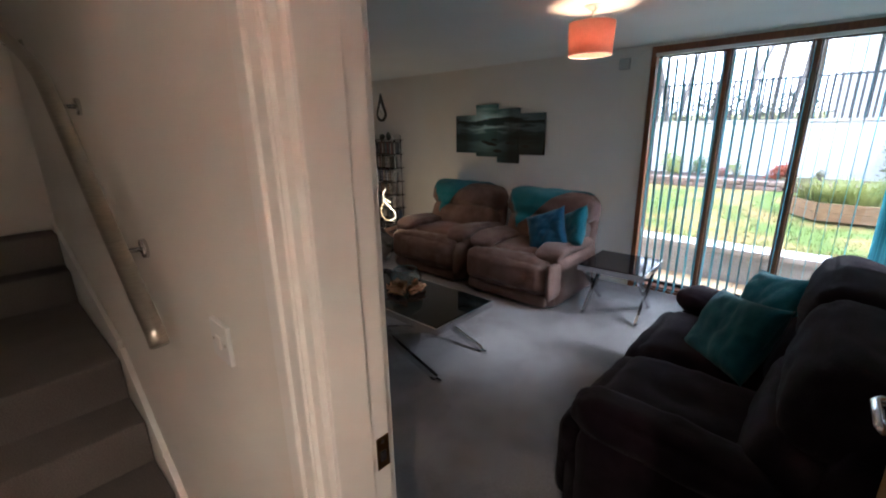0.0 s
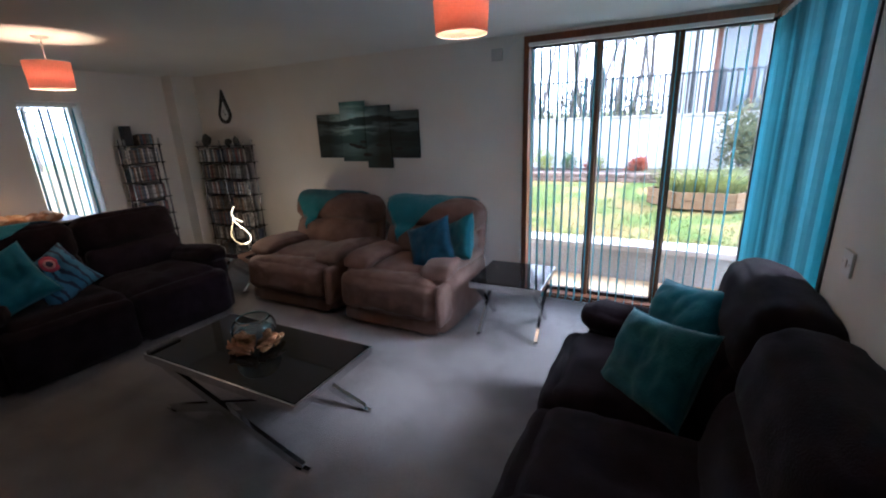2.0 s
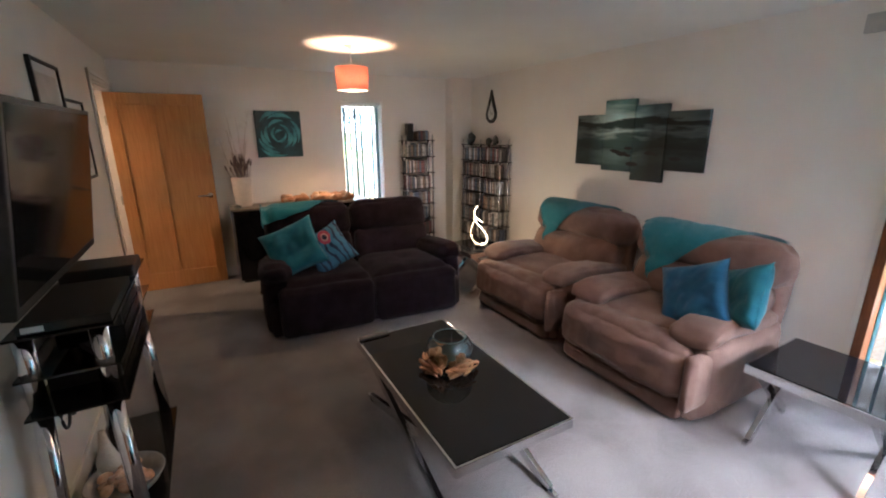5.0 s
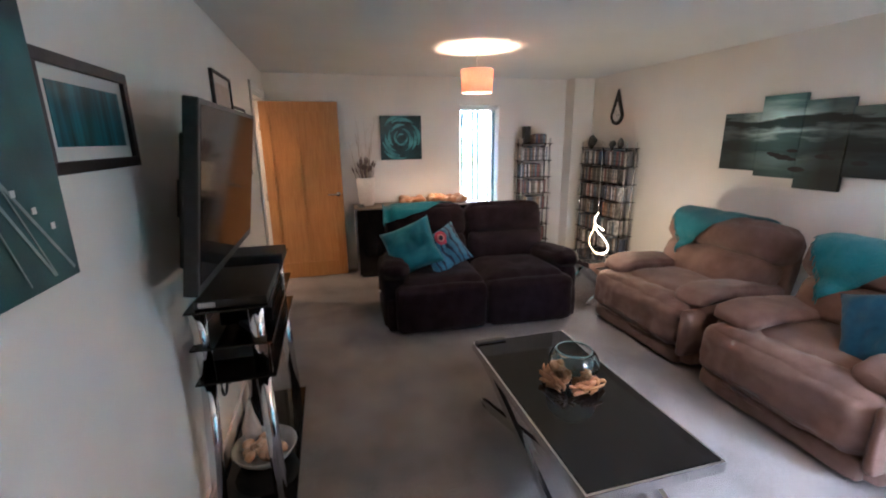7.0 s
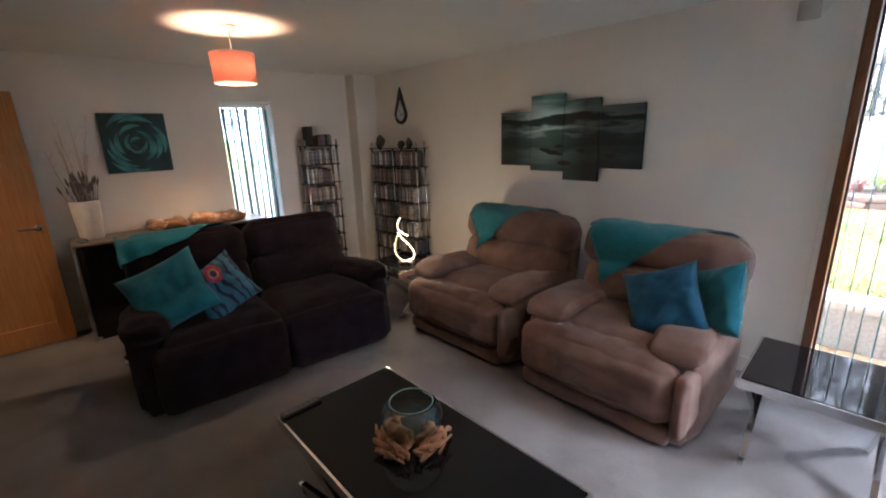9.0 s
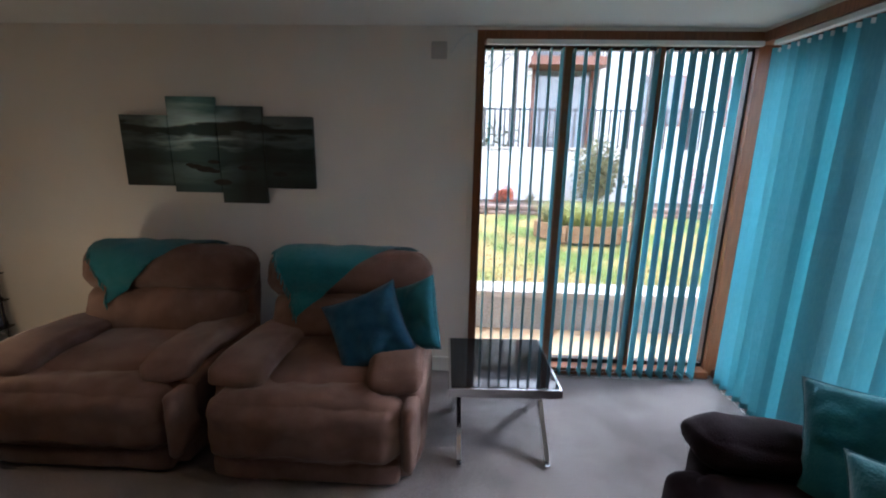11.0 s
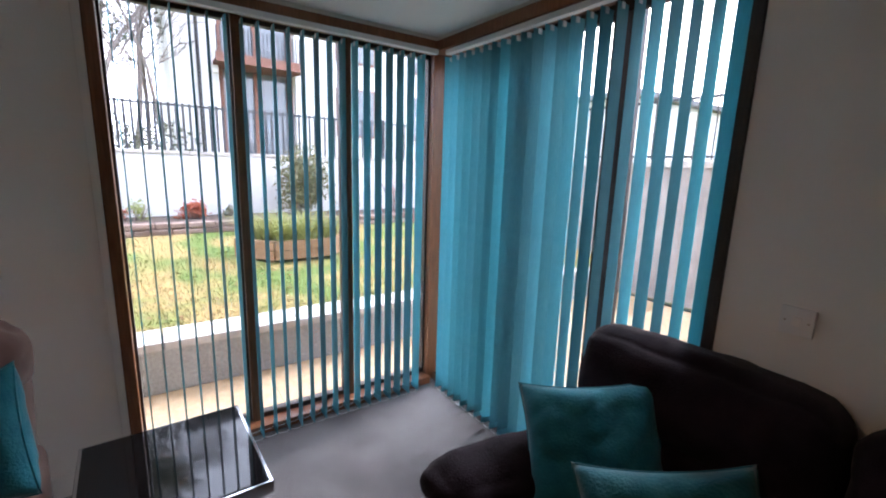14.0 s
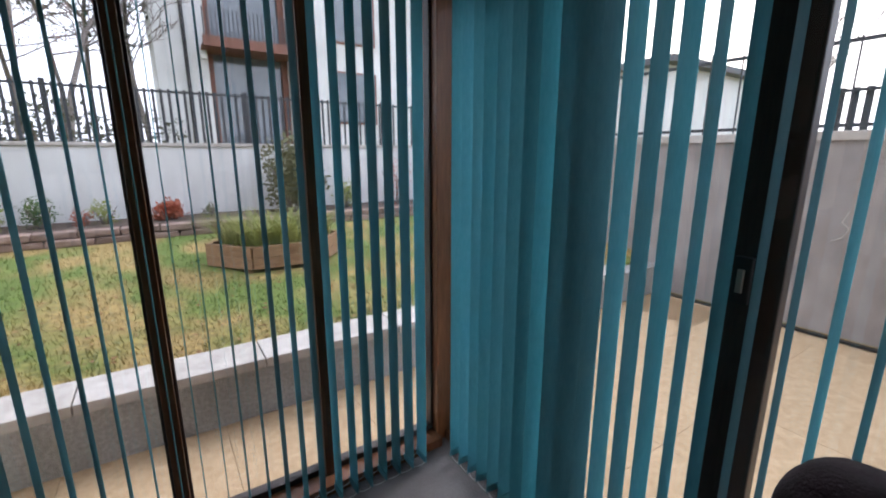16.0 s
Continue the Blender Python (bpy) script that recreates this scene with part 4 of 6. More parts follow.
rem2 = thing("remote_control", pose(-3.025, 3.79, 0.4185, 0, 0, 91), "slim black remote control at the edge of the coffee table", "remote control")
part("body", boxes((-0.095, 0.095, -0.019, 0.019, 0, 0.013), bevel=0.004), M_BLACK, rem2)
for i in range(7):
    part("button", boxes((-0.078 + 0.024 * i, -0.064 + 0.024 * i, -0.009, 0.009, 0.0131, 0.0155), bevel=0.0008), M_STONE, rem2)


def fish_bowl():
    b = thing("glass_bowl", pose(-2.50, 4.03, 0.42), "clear glass bowl resting on a piece of driftwood", "bowl")
    prof = []
    R, cz, t = 0.125, 0.108, 0.004
    for k in range(17):
        a = radians(-90 + k * 8.4)
        prof.append((max(0.0005, R * math.cos(a)), cz + R * 0.78 * math.sin(a)))
    inner = [(max(0.0005, (r - t)), z if i else z + t) for i, (r, z) in enumerate(prof)]
    bm = bmesh.new()
    lathe(bm, prof + inner[::-1], 40)
    bmesh.ops.remove_doubles(bm, verts=bm.verts, dist=0.0008)
    part("bowl", bm, M_BOWL, b, smooth=True)
    rr, rz = prof[-1]
    # opaque pale ring: the bright edge of the clear glass as plain colour
    part("rim", tube(bmesh.new(), [((rr - 0.002) * math.cos(radians(q)), (rr - 0.002) * math.sin(radians(q)), rz) for q in range(0, 361, 10)], 0.0024, 8, False), mat("rim_highlight", (0.22, 0.36, 0.38), 0.05, color2=(0.26, 0.4, 0.42), scale=20), b, "glass rim with its highlight put into the colour", smooth=True)
    d = thing("driftwood", pose(-2.50, 4.03, 0.418), "gnarled brown driftwood root under the glass bowl", "driftwood")
    rg = random.Random(8)
    bm = bmesh.new()
    for k in range(34):
        a = rg.uniform(-0.25, 0.55) if k < 12 else rg.uniform(3.7, 5.1)
        r0, r1 = rg.uniform(0.06, 0.09), rg.uniform(0.12, 0.165)
        z0, z1 = rg.uniform(0.03, 0.09), rg.uniform(0.012, 0.05)
        pts, rad = [], []
        for i in range(8):
            f = i / 7
            r = r0 + (r1 - r0) * f
            aa = a + 0.5 * math.sin(f * 5 + k)
            pts.append((r * math.cos(aa), r * math.sin(aa), z0 + (z1 - z0) * f + 0.03 * math.sin(f * 6.3 + k) * (1 - f)))
            rad.append((0.015 - 0.008 * f) * rg.uniform(0.6, 1.4))
        pts = [(x, y, max(z, q)) for (x, y, z), q in zip(pts, rad)]
        bm = tube(bmesh.new(), pts, rad, 9)
        for v in bm.verts:
            v.co += noise.noise_vector(v.co * 60) * 0.008
            v.co.z = max(v.co.z, 0.001)
        part("root", bm, M_DRIFT, d, smooth=True)


fish_bowl()


def led_lamp():
    l = thing("table_lamp", pose(-4.365, 5.46, 0.45, 0, 0, 38), "chrome swirl table lamp with a lit warm LED strip", "lamp")
    part("base", boxes((-0.07, 0.07, -0.04, 0.04, 0.035, 0.045), (-0.075, -0.055, -0.035, 0.035, 0.0, 0.036), (0.055, 0.075, -0.035, 0.035, 0.0, 0.036), bevel=0.003), M_CHROME, l)
    def curve(ctrl, n=6):
        out = []
        for i in range(len(ctrl) - 1):
            p0, p1, p2, p3 = (Vector(ctrl[max(0, min(len(ctrl) - 1, i + k))]) for k in (-1, 0, 1, 2))
            for j in range(n):
                f = j / n
                q = 0.5 * (2 * p1 + (p2 - p0) * f + (2 * p0 - 5 * p1 + 4 * p2 - p3) * f * f + (3 * p1 - p0 - 3 * p2 + p3) * f ** 3)
                out.append((q.x, q.z * 1, q.y))
        p = ctrl[-1]
        return out + [(p[0], 0, p[1])]

    for ctrl in ([(-0.03, 0.455, 0), (-0.062, 0.40, 0), (-0.058, 0.345, 0), (-0.014, 0.31, 0), (0.03, 0.285, 0)], [(-0.068, 0.32, 0), (-0.024, 0.26, 0), (0.036, 0.20, 0), (0.082, 0.13, 0), (0.07, 0.07, 0), (0.01, 0.046, 0)]):
        part("led_ribbon", tube(bmesh.new(), curve(ctrl), 0.0068, 8), M_LED, l, "glowing warm white LED ribbon", smooth=True)
    part("ring", tube(bmesh.new(), curve([(-0.06, 0.30, 0), (-0.10, 0.20, 0), (-0.095, 0.12, 0), (-0.05, 0.06, 0), (0.0, 0.045, 0)]), 0.007, 8), M_LED_DIM, l, "dimly lit ribbon edge", smooth=True)
    ld = bpy.data.lights.new("led_glow", "POINT")
    ld.energy, ld.color, ld.shadow_soft_size = 0.9, (1.0, 0.74, 0.42), 0.08
    lo = new("led_glow", ld)
    lo.location = (-4.265, 5.34, 0.66)


led_lamp()


def ceiling_lamp(x, y, power, top=-0.15, zc=H, tint=(1.0, 0.62, 0.32)):
    c = thing("ceiling_lamp", pose(x, y, zc), "pink drum pendant lamp, switched on, with a white flex", "ceiling lamp", "pendant lamps")
    bm = bmesh.new()
    lathe(bm, [(0.0005, -0.030), (0.018, -0.030), (0.034, -0.016), (0.052, -0.004), (0.052, -0.0005)], 28)
    part("ceiling_rose", bm, M_RAIL, c, "white ceiling rose", smooth=True)
    part("flex", tube(bmesh.new(), [(0, 0, -0.028), (0, 0, top - 0.015)], 0.004, 8), M_RAIL, c, smooth=True)
    part("lamp_holder", tube(bmesh.new(), [(0, 0, top - 0.012), (0, 0, top - 0.062)], 0.015, 16), M_RAIL, c, smooth=True)
    sh = bmesh.new()
    r1, r2, z1, z2 = 0.140, 0.131, top, top - 0.185
    lathe(sh, [(r1, z1), (r2, z2), (r2 - 0.0015, z2), (r1 - 0.0015, z1)], 48, True)
    shade = part("shade", sh, M_SHADE, c, "pink fabric drum shade", smooth=True)
    for z, r in ((z1, r1), (z2, r2)):
        part("shade_ring", tube(bmesh.new(), [(r * math.cos(radians(a)), r * math.sin(radians(a)), z) for a in range(0, 361, 10)], 0.0025, 5, False), M_RAIL, shade, "white wire ring")
    for a in (0, 120, 240):
        part("spoke", tube(bmesh.new(), [(0.016 * math.cos(radians(a)), 0.016 * math.sin(radians(a)), z1 - 0.045), (r1 * math.cos(radians(a)), r1 * math.sin(radians(a)), z1)], 0.002, 5), M_RAIL, shade)
    bu = bmesh.new()
    lathe(bu, [(0.012, z1 - 0.06), (0.016, z1 - 0.075), (0.027, z1 - 0.105), (0.028, z1 - 0.125), (0.018, z1 - 0.148), (0.0005, z1 - 0.155)], 20)
    bulb = part("bulb", bu, M_BULB, c, "glowing warm bulb", smooth=True)
    bulb.visible_shadow = False
    ld = bpy.data.lights.new("lamp_glow", "POINT")
    ld.energy, ld.color, ld.shadow_soft_size = power, tint, 0.022
    lo = new("lamp_glow", ld)
    lo.location = (x, y, zc + z1 - 0.106)


ceiling_lamp(-4.50, 4.21, 1.45, -0.17)
ceiling_lamp(-1.39, 4.66, 1.0, -0.095)
# the next two are unseen, added to light the hall walls and door linings
ceiling_lamp(-5.6, 1.25, 4.0, -0.15, 2.75)
ceiling_lamp(0.55, 1.15, 8.0, -0.15, 2.75, (1.0, 0.74, 0.50))


# ---- shelves ----
disc_meshes = [mesh_of("disc_case", boxes((0, 0.0135 + 0.004 * k, 0, 0.125, 0, 0.178 - 0.010 * k), bevel=0.0012), M_DISC) for k in range(3)]


def disc_tower(m, columns, levels, label, rg, gap):
    """Chrome posts with black glass shelves; shelves face -y."""
    w = 0.43
    t = thing("media_shelf", m, label, "shelf", "media shelves")
    total = columns * w
    top = 0.05 + gap * (levels - 1)
    for c in range(columns + 1):
        for y in (0.02, 0.15):
            x = min(max(c * w, 0.02), total - 0.02)
            part("post", tube(bmesh.new(), [(x, y, 0), (x, y, top + 0.075)], 0.011, 12), M_CHROME, t, "chrome post", smooth=True)
    for c in range(columns):
        for k in range(levels):
            z = 0.05 + gap * k
            part("shelf", boxes((c * w + 0.004 - 0.012, (c + 1) * w - 0.004 + 0.012, 0, 0.18, z, z + 0.008), bevel=0.001), M_BLACKGLASS, t, "black glass")
            if k == levels - 1:
                continue
            x = c * w + 0.035
            stop = (c + 1) * w - rg.choice((0.03, 0.035, 0.05, 0.10))
            while x < stop - 0.02:
                q = rg.randrange(3)
                d = new("disc_case", disc_meshes[q])
                d.matrix_world = m @ pose(x, 0.018 + rg.uniform(0, 0.014), z + 0.008, 0, 0, 0)
                tagged(d, "plastic disc case standing on a glass shelf", "disc case", "disc cases")
                x += 0.0142 + 0.004 * q + rg.uniform(0, 0.0015)
    return top


rg = random.Random(21)
mA = pose(-5.95, 5.33, 0, 0, 0, 90)
mB = pose(-5.86, 6.13, 0, 0, 0, 2)
topA = disc_tower(mA, 1, 8, "narrow chrome and black glass media shelf filled with disc cases", rg, 0.213)
topB = disc_tower(mB, 2, 8, "double chrome and black glass media shelf filled with disc cases", rg, 0.205)

sp = thing("speaker", mA @ pose(0.10, 0.09, topA + 0.008), "small black loudspeaker on the media shelf", "speaker")
part("cabinet", boxes((-0.04, 0.04, -0.05, 0.05, 0, 0.215), bevel=0.004), M_BLACK, sp)
part("grille", boxes((-0.034, 0.034, -0.054, -0.050, 0.012, 0.205), bevel=0.002), M_BLACK, sp)
for i in range(7):
    b = new("disc_case", disc_meshes[i % 3])
    b.matrix_world = mA @ pose(0.19 + 0.026 * i, 0.03, topA + 0.008, 0, 0, 0) @ Matrix.Diagonal((1.3, 1, 0.62 + 0.08 * (i % 3), 1))
    tagged(b, "small boxed item on top of the shelf", "box", "boxes on the shelf")


def ornament(m, s, label, seed):
    bm = bmesh.new()
    bmesh.ops.create_icosphere(bm, subdivisions=3, radius=1.0)
    for v in bm.verts:
        v.co *= 1 + 0.35 * noise.noise(v.co * 1.6 + Vector((seed, 0, 0)))
        v.co = Vector((v.co.x * s[0], v.co.y * s[1], max(v.co.z, -0.9) * s[2] + s[2] * 0.9))
    return solid("ornament", bm, M_STONE, label, "ornament", m, smooth=True)


ornament(mB @ pose(0.12, 0.08, topB + 0.008), (0.065, 0.045, 0.075), "round dark stone ornament on the shelf", 1)
ornament(mB @ pose(0.52, 0.08, topB + 0.008), (0.045, 0.035, 0.045), "small dark carved ornament on the shelf", 5)
ornament(mB @ pose(0.66, 0.08, topB + 0.008), (0.04, 0.03, 0.06), "dark seated ornament on the shelf", 9)


# ---- pictures and wall fittings ----
def seascape_material():
    """Black and teal beach at dusk, in world units so that it runs on over the four canvases."""
    m, n, l, b = node_mat("seascape_print", 0.5)
    geo = n.new("ShaderNodeNewGeometry")
    sep = n.new("ShaderNodeSeparateXYZ")
    l.new(geo.outputs["Position"], sep.inputs[0])
    mp = n.new("ShaderNodeMapping")
    mp.inputs["Scale"].default_value = (1.3, 1, 7)
    mp.inputs["Rotation"].default_value = (0, radians(-8), 0)
    l.new(geo.outputs["Position"], mp.inputs[0])
    t = n.new("ShaderNodeTexNoise")
    t.inputs["Scale"].default_value, t.inputs["Detail"].default_value = 2.4, 9
    l.new(mp.outputs[0], t.inputs["Vector"])
    add = n.new("ShaderNodeMath")
    add.operation = "MULTIPLY_ADD"
    add.inputs[1].default_value = 0.22
    l.new(t.outputs[0], add.inputs[0])
    l.new(sep.outputs[2], add.inputs[2])
    r = n.new("ShaderNodeValToRGB")
    stops = [(1.20, (0.005, 0.011, 0.011)), (1.44, (0.008, 0.018, 0.018)), (1.55, (0.030, 0.050, 0.050)), (1.60, (0.008, 0.018, 0.018)), (1.70, (0.014, 0.030, 0.030)), (1.75, (0.115, 0.16, 0.16)), (1.79, (0.006, 0.014, 0.014)), (1.85, (0.005, 0.012, 0.012)), (1.87, (0.13, 0.18, 0.18)), (1.99, (0.022, 0.05, 0.05))]
    el = r.color_ramp.elements
    for i, (z, c) in enumerate(stops):
        p = (z - 1.2) / 0.85
        e = el[i] if i < 2 else el.new(p)
        e.position, e.color = p, (*c, 1)
    mr = n.new("ShaderNodeMapRange")
    mr.inputs[1].default_value, mr.inputs[2].default_value = 1.2, 2.05
    l.new(add.outputs[0], mr.inputs[0])
    l.new(mr.outputs[0], r.inputs[0])
    glow = n.new("ShaderNodeMath")
    glow.operation = "SUBTRACT"
    glow.inputs[1].default_value = -3.44
    l.new(sep.outputs[0], glow.inputs[0])
    ab = n.new("ShaderNodeMath")
    ab.operation = "ABSOLUTE"
    l.new(glow.outputs[0], ab.inputs[0])
    mr2 = n.new("ShaderNodeMapRange")
    mr2.inputs[1].default_value, mr2.inputs[2].default_value, mr2.inputs[3].default_value, mr2.inputs[4].default_value = 0.015, 0.34, 6.0, 0.75
    l.new(ab.outputs[0], mr2.inputs[0])
    mx = n.new("ShaderNodeVectorMath")
    mx.operation = "SCALE"
    l.new(r.outputs[0], mx.inputs[0])
    l.new(mr2.outputs[0], mx.inputs["Scale"])
    l.new(mx.outputs[0], b.inputs["Base Color"])
    return m


M_SEA = seascape_material()
art = thing("wall_art", pose(0, 0, 0), "four dark teal seascape canvases hung in steps on the wall", "picture")
for x0, x1, z0, z1 in ((-3.945, -3.618, 1.332, 1.798), (-3.612, -3.288, 1.292, 1.918), (-3.282, -2.975, 1.224, 1.862), (-2.969, -2.638, 1.330, 1.80)):
    part("canvas", boxes((x0, x1, YN - 0.035, YN - 0.002, z0, z1), bevel=0.003), M_SEA, art)
rocks = random.Random(3)
for i in range(9):
    bm = bmesh.new()
    bmesh.ops.create_circle(bm, cap_ends=True, segments=14, radius=1.0)
    cx, cz = rocks.uniform(-3.5, -2.75), rocks.uniform(1.36, 1.50)
    s = rocks.uniform(0.02, 0.07)
    for v in bm.verts:
        v.co = Vector((cx + v.co.x * s * (1 + 0.2 * noise.noise(v.co * 3)), YN - 0.0365, cz + v.co.y * s * 0.32))
    part("rock", bm, M_BLACK, art, "printed dark rock")


def rose_picture():
    p = thing("picture", pose(XW, 3.825, 1.64), "square canvas of a teal rose on the wall", "picture")
    part("canvas", boxes((0.002, 0.035, -0.262, 0.245, -0.262, 0.262), bevel=0.003), mat("rose_canvas", (0.006, 0.03, 0.035), 0.6, color2=(0.012, 0.055, 0.06), scale=6), p)
    m1 = mat("rose_petal_light", (0.085, 0.33, 0.35), 0.6, color2=(0.03, 0.15, 0.165), scale=9, detail=3)
    m2 = mat("rose_petal_dark", (0.006, 0.028, 0.034), 0.6, color2=(0.015, 0.075, 0.085), scale=9, detail=3)
    k = 0
    for ring in range(7):
        r = 0.255 - ring * 0.034
        cnt = 5 if ring < 4 else 3
        for i in range(cnt):
            a0 = 2 * math.pi * (i / cnt) + ring * 0.83
            bm = bmesh.new()
            outer, inner = [], []
            for q in range(13):
                f = q / 12
                a = a0 + f * 2 * math.pi / cnt * 1.12
                rr = r * (1 + 0.10 * math.sin(f * math.pi) - 0.13 * f)
                wd = 0.040 * math.sin(max(0.02, min(0.98, f)) * math.pi) * (r / 0.2) ** 0.4 + 0.003
                for lst, rad in ((outer, rr), (inner, rr - wd)):
                    y = max(-0.258, min(0.241, -0.01 + rad * math.cos(a) * 1.05))
                    z = max(-0.258, min(0.258, rad * math.sin(a) * 1.05))
                    lst.append(bm.verts.new((0.0358 + 0.0003 * k / 4, y, z)))
            for q in range(12):
                if (outer[q].co - outer[q + 1].co).length > 1e-4:
                    bm.faces.new((outer[q], outer[q + 1], inner[q + 1], inner[q]))
            part("petal", bm, m1 if k % 2 else m2, p)
            k += 1


rose_picture()


def teardrop_clock():
    c = thing("wall_clock", pose(-5.485, YN, 1.88) @ Matrix.Diagonal((1.2, 1.0, 1.15, 1)), "black teardrop wall clock with a white face", "clock")
    out = []
    for k in range(48):
        a = 2 * math.pi * k / 48
        x = 0.095 * math.sin(a)
        z = -0.105 * math.cos(a)
        if z > 0:
            f = z / 0.105
            x *= (1 - f) ** 0.35 * (1 - 0.55 * f) + 0.0
            z = f * 0.255
        out.append((x, z))
    bm = bmesh.new()
    ring = [[bm.verts.new((x * s, y, -0.01 + (z + 0.01) * s2)) for x, z in out] for s, s2, y in ((1, 1, -0.003), (1, 1, -0.024), (0.94, 0.97, -0.03), (0.74, 0.66, -0.03), (0.72, 0.64, -0.012))]
    for a, b in zip(ring, ring[1:]):
        for k in range(48):
            bm.faces.new((a[k], a[(k + 1) % 48], b[(k + 1) % 48], b[k]))
    part("case", bm, M_BLACK, c, "glossy black rim", smooth=True)
    f = bmesh.new()
    f.faces.new([f.verts.new((x * 0.75, -0.012, -0.01 + (z + 0.01) * 0.67)) for x, z in out])
    part("dial", f, M_MAT, c, "white dial")
    part("hour_hand", bar(bmesh.new(), (0, -0.016, -0.015), (0.035, -0.016, 0.0), 0.001, 0.006, (0, 1, 0)), M_BLACK, c)
    part("minute_hand", bar(bmesh.new(), (0, -0.018, -0.015), (-0.02, -0.018, 0.045), 0.001, 0.004, (0, 1, 0)), M_BLACK, c)


teardrop_clock()

M_SENSOR = mat("pale_grey_plastic", (0.42, 0.42, 0.40), 0.5, color2=(0.48, 0.48, 0.46), scale=8)
sen = thing("alarm_sensor", pose(-1.81, YN, 2.215), "pale grey square alarm sensor box high on the wall", "alarm sensor")
part("housing", boxes((-0.05, 0.05, -0.03, -0.001, -0.05, 0.05), bevel=0.006), M_SENSOR, sen)
part("lens", boxes((-0.022, 0.022, -0.034, -0.030, -0.03, 0.002), bevel=0.003), M_SENSOR, sen)
wire = thing("sensor_cable", pose(0, 0, 0), "thin white cable beside the window head", "cable")
part("cable", tube(bmesh.new(), [(-1.74, YN - 0.006, 2.20), (-1.69, YN - 0.006, 2.27), (-1.64, YN - 0.006, 2.31), (-1.60, YN - 0.008, 2.315)], 0.004, 6), M_RAIL, wire, smooth=True)


def wall_switch(m, label, double=True):
    s = thing("light_switch", m, label, "switch")
    w = 0.073 if double else 0.043
    part("plate", boxes((-w, w, -0.010, 0.0, -0.043, 0.043), bevel=0.003), M_RAIL, s)
    part("rocker", boxes((-0.011, 0.011, -0.014, -0.010, -0.014, 0.014), bevel=0.002), M_WHITE, s)
    for i in (-1, 1):
        part("screw", tube(bmesh.new(), [(i * (w - 0.014), -0.0095, 0), (i * (w - 0.014), -0.0112, 0)], 0.0035, 10), M_STEEL, s)
    return s


wall_switch(pose(XE - 0.001, 4.355, 1.14, 0, 0, -90), "white switch plate on the wall", False)
wall_switch(pose(-0.985, YH - 0.001, 1.255), "white light switch on the hall wall", False)
th = thing("thermostat", pose(XW + 0.001, 3.16, 1.56, 0, 0, 90), "white room thermostat on the wall", "thermostat")
part("housing", boxes((-0.042, 0.042, -0.028, 0, -0.042, 0.042), bevel=0.004), M_RAIL, th)
part("dial", tube(bmesh.new(), [(0, -0.028, 0), (0, -0.035, 0)], 0.022, 18), M_WHITE, th)


# ---- pictures on the television wall; x runs east, front faces +y ----
def framed(m, w, h, border, matw, inner, label):
    f = thing("framed_picture", m, label, "picture", "pictures on the television wall")
    a, b = w / 2, h / 2
    part("frame", boxes((-a, a, 0.001, 0.022, b - border, b), (-a, a, 0.001, 0.022, -b, -b + border), (-a, -a + border, 0.001, 0.022, -b + border, b - border), (a - border, a, 0.001, 0.022, -b + border, b - border), bevel=0.002), M_BLACK, f, "black frame")
    part("mount", boxes((-a + border, a - border, 0.002, 0.010, -b + border, b - border)), M_MAT, f, "white mount")
    k = border + matw
    part("print", boxes((-a + k, a - k, 0.010, 0.0125, -b + k, b - k)), inner, f)
    return f


M_ABSTRACT = mat("teal_abstract_print", (0.004, 0.035, 0.045), 0.5, color2=(0.03, 0.24, 0.26), scale=2.6, detail=4, bump=0.15, bump_scale=300, big=(0.25, 0.3, 0.3), big_scale=2)
M_STREAK = mat("dark_teal_streak_print", (0.004, 0.018, 0.026), 0.4, color2=(0.03, 0.24, 0.32), scale=4, detail=3, stretch=(5, 1, 0.35))
framed(pose(-2.235, YS, 1.69), 0.50, 0.285, 0.03, 0.035, M_STREAK, "teal abstract print in a black frame with white mount")
framed(pose(-3.985, YS, 1.79), 0.52, 0.50, 0.018, 0.05, M_PAPER, "certificate in a thin black frame")
framed(pose(-4.48, YS, 1.61), 0.48, 0.52, 0.018, 0.05, M_PAPER, "certificate in a thin black frame")
ca = thing("canvas_print", pose(-1.555, YS, 1.72), "large teal abstract canvas with pale crossing lines", "picture")
part("canvas", boxes((-0.42, 0.42, 0.001, 0.035, -0.40, 0.36), bevel=0.003), M_ABSTRACT, ca)
lr = random.Random(6)
M_LINE = mat("pale_paint_line", (0.30, 0.36, 0.36), 0.6, color2=(0.2, 0.27, 0.27), scale=30)
for i in range(9):
    x0, z0 = lr.uniform(-0.40, 0.40), -0.38
    x1 = max(-0.40, min(0.40, x0 + lr.choice((-1, 1)) * lr.uniform(0.25, 0.6)))
    part("line", bar(bmesh.new(), (x0, 0.0358 + i * 0.0002, z0), (x1, 0.0358 + i * 0.0002, 0.34), 0.0012, lr.uniform(0.004, 0.010), (0, 1, 0)), M_LINE, ca)
for i in range(4):
    x, z = -0.36 + 0.05 * i, -0.28 + 0.04 * i
    part("square", boxes((x, x + 0.014, 0.0375, 0.0385, z, z + 0.014)), M_MAT, ca)


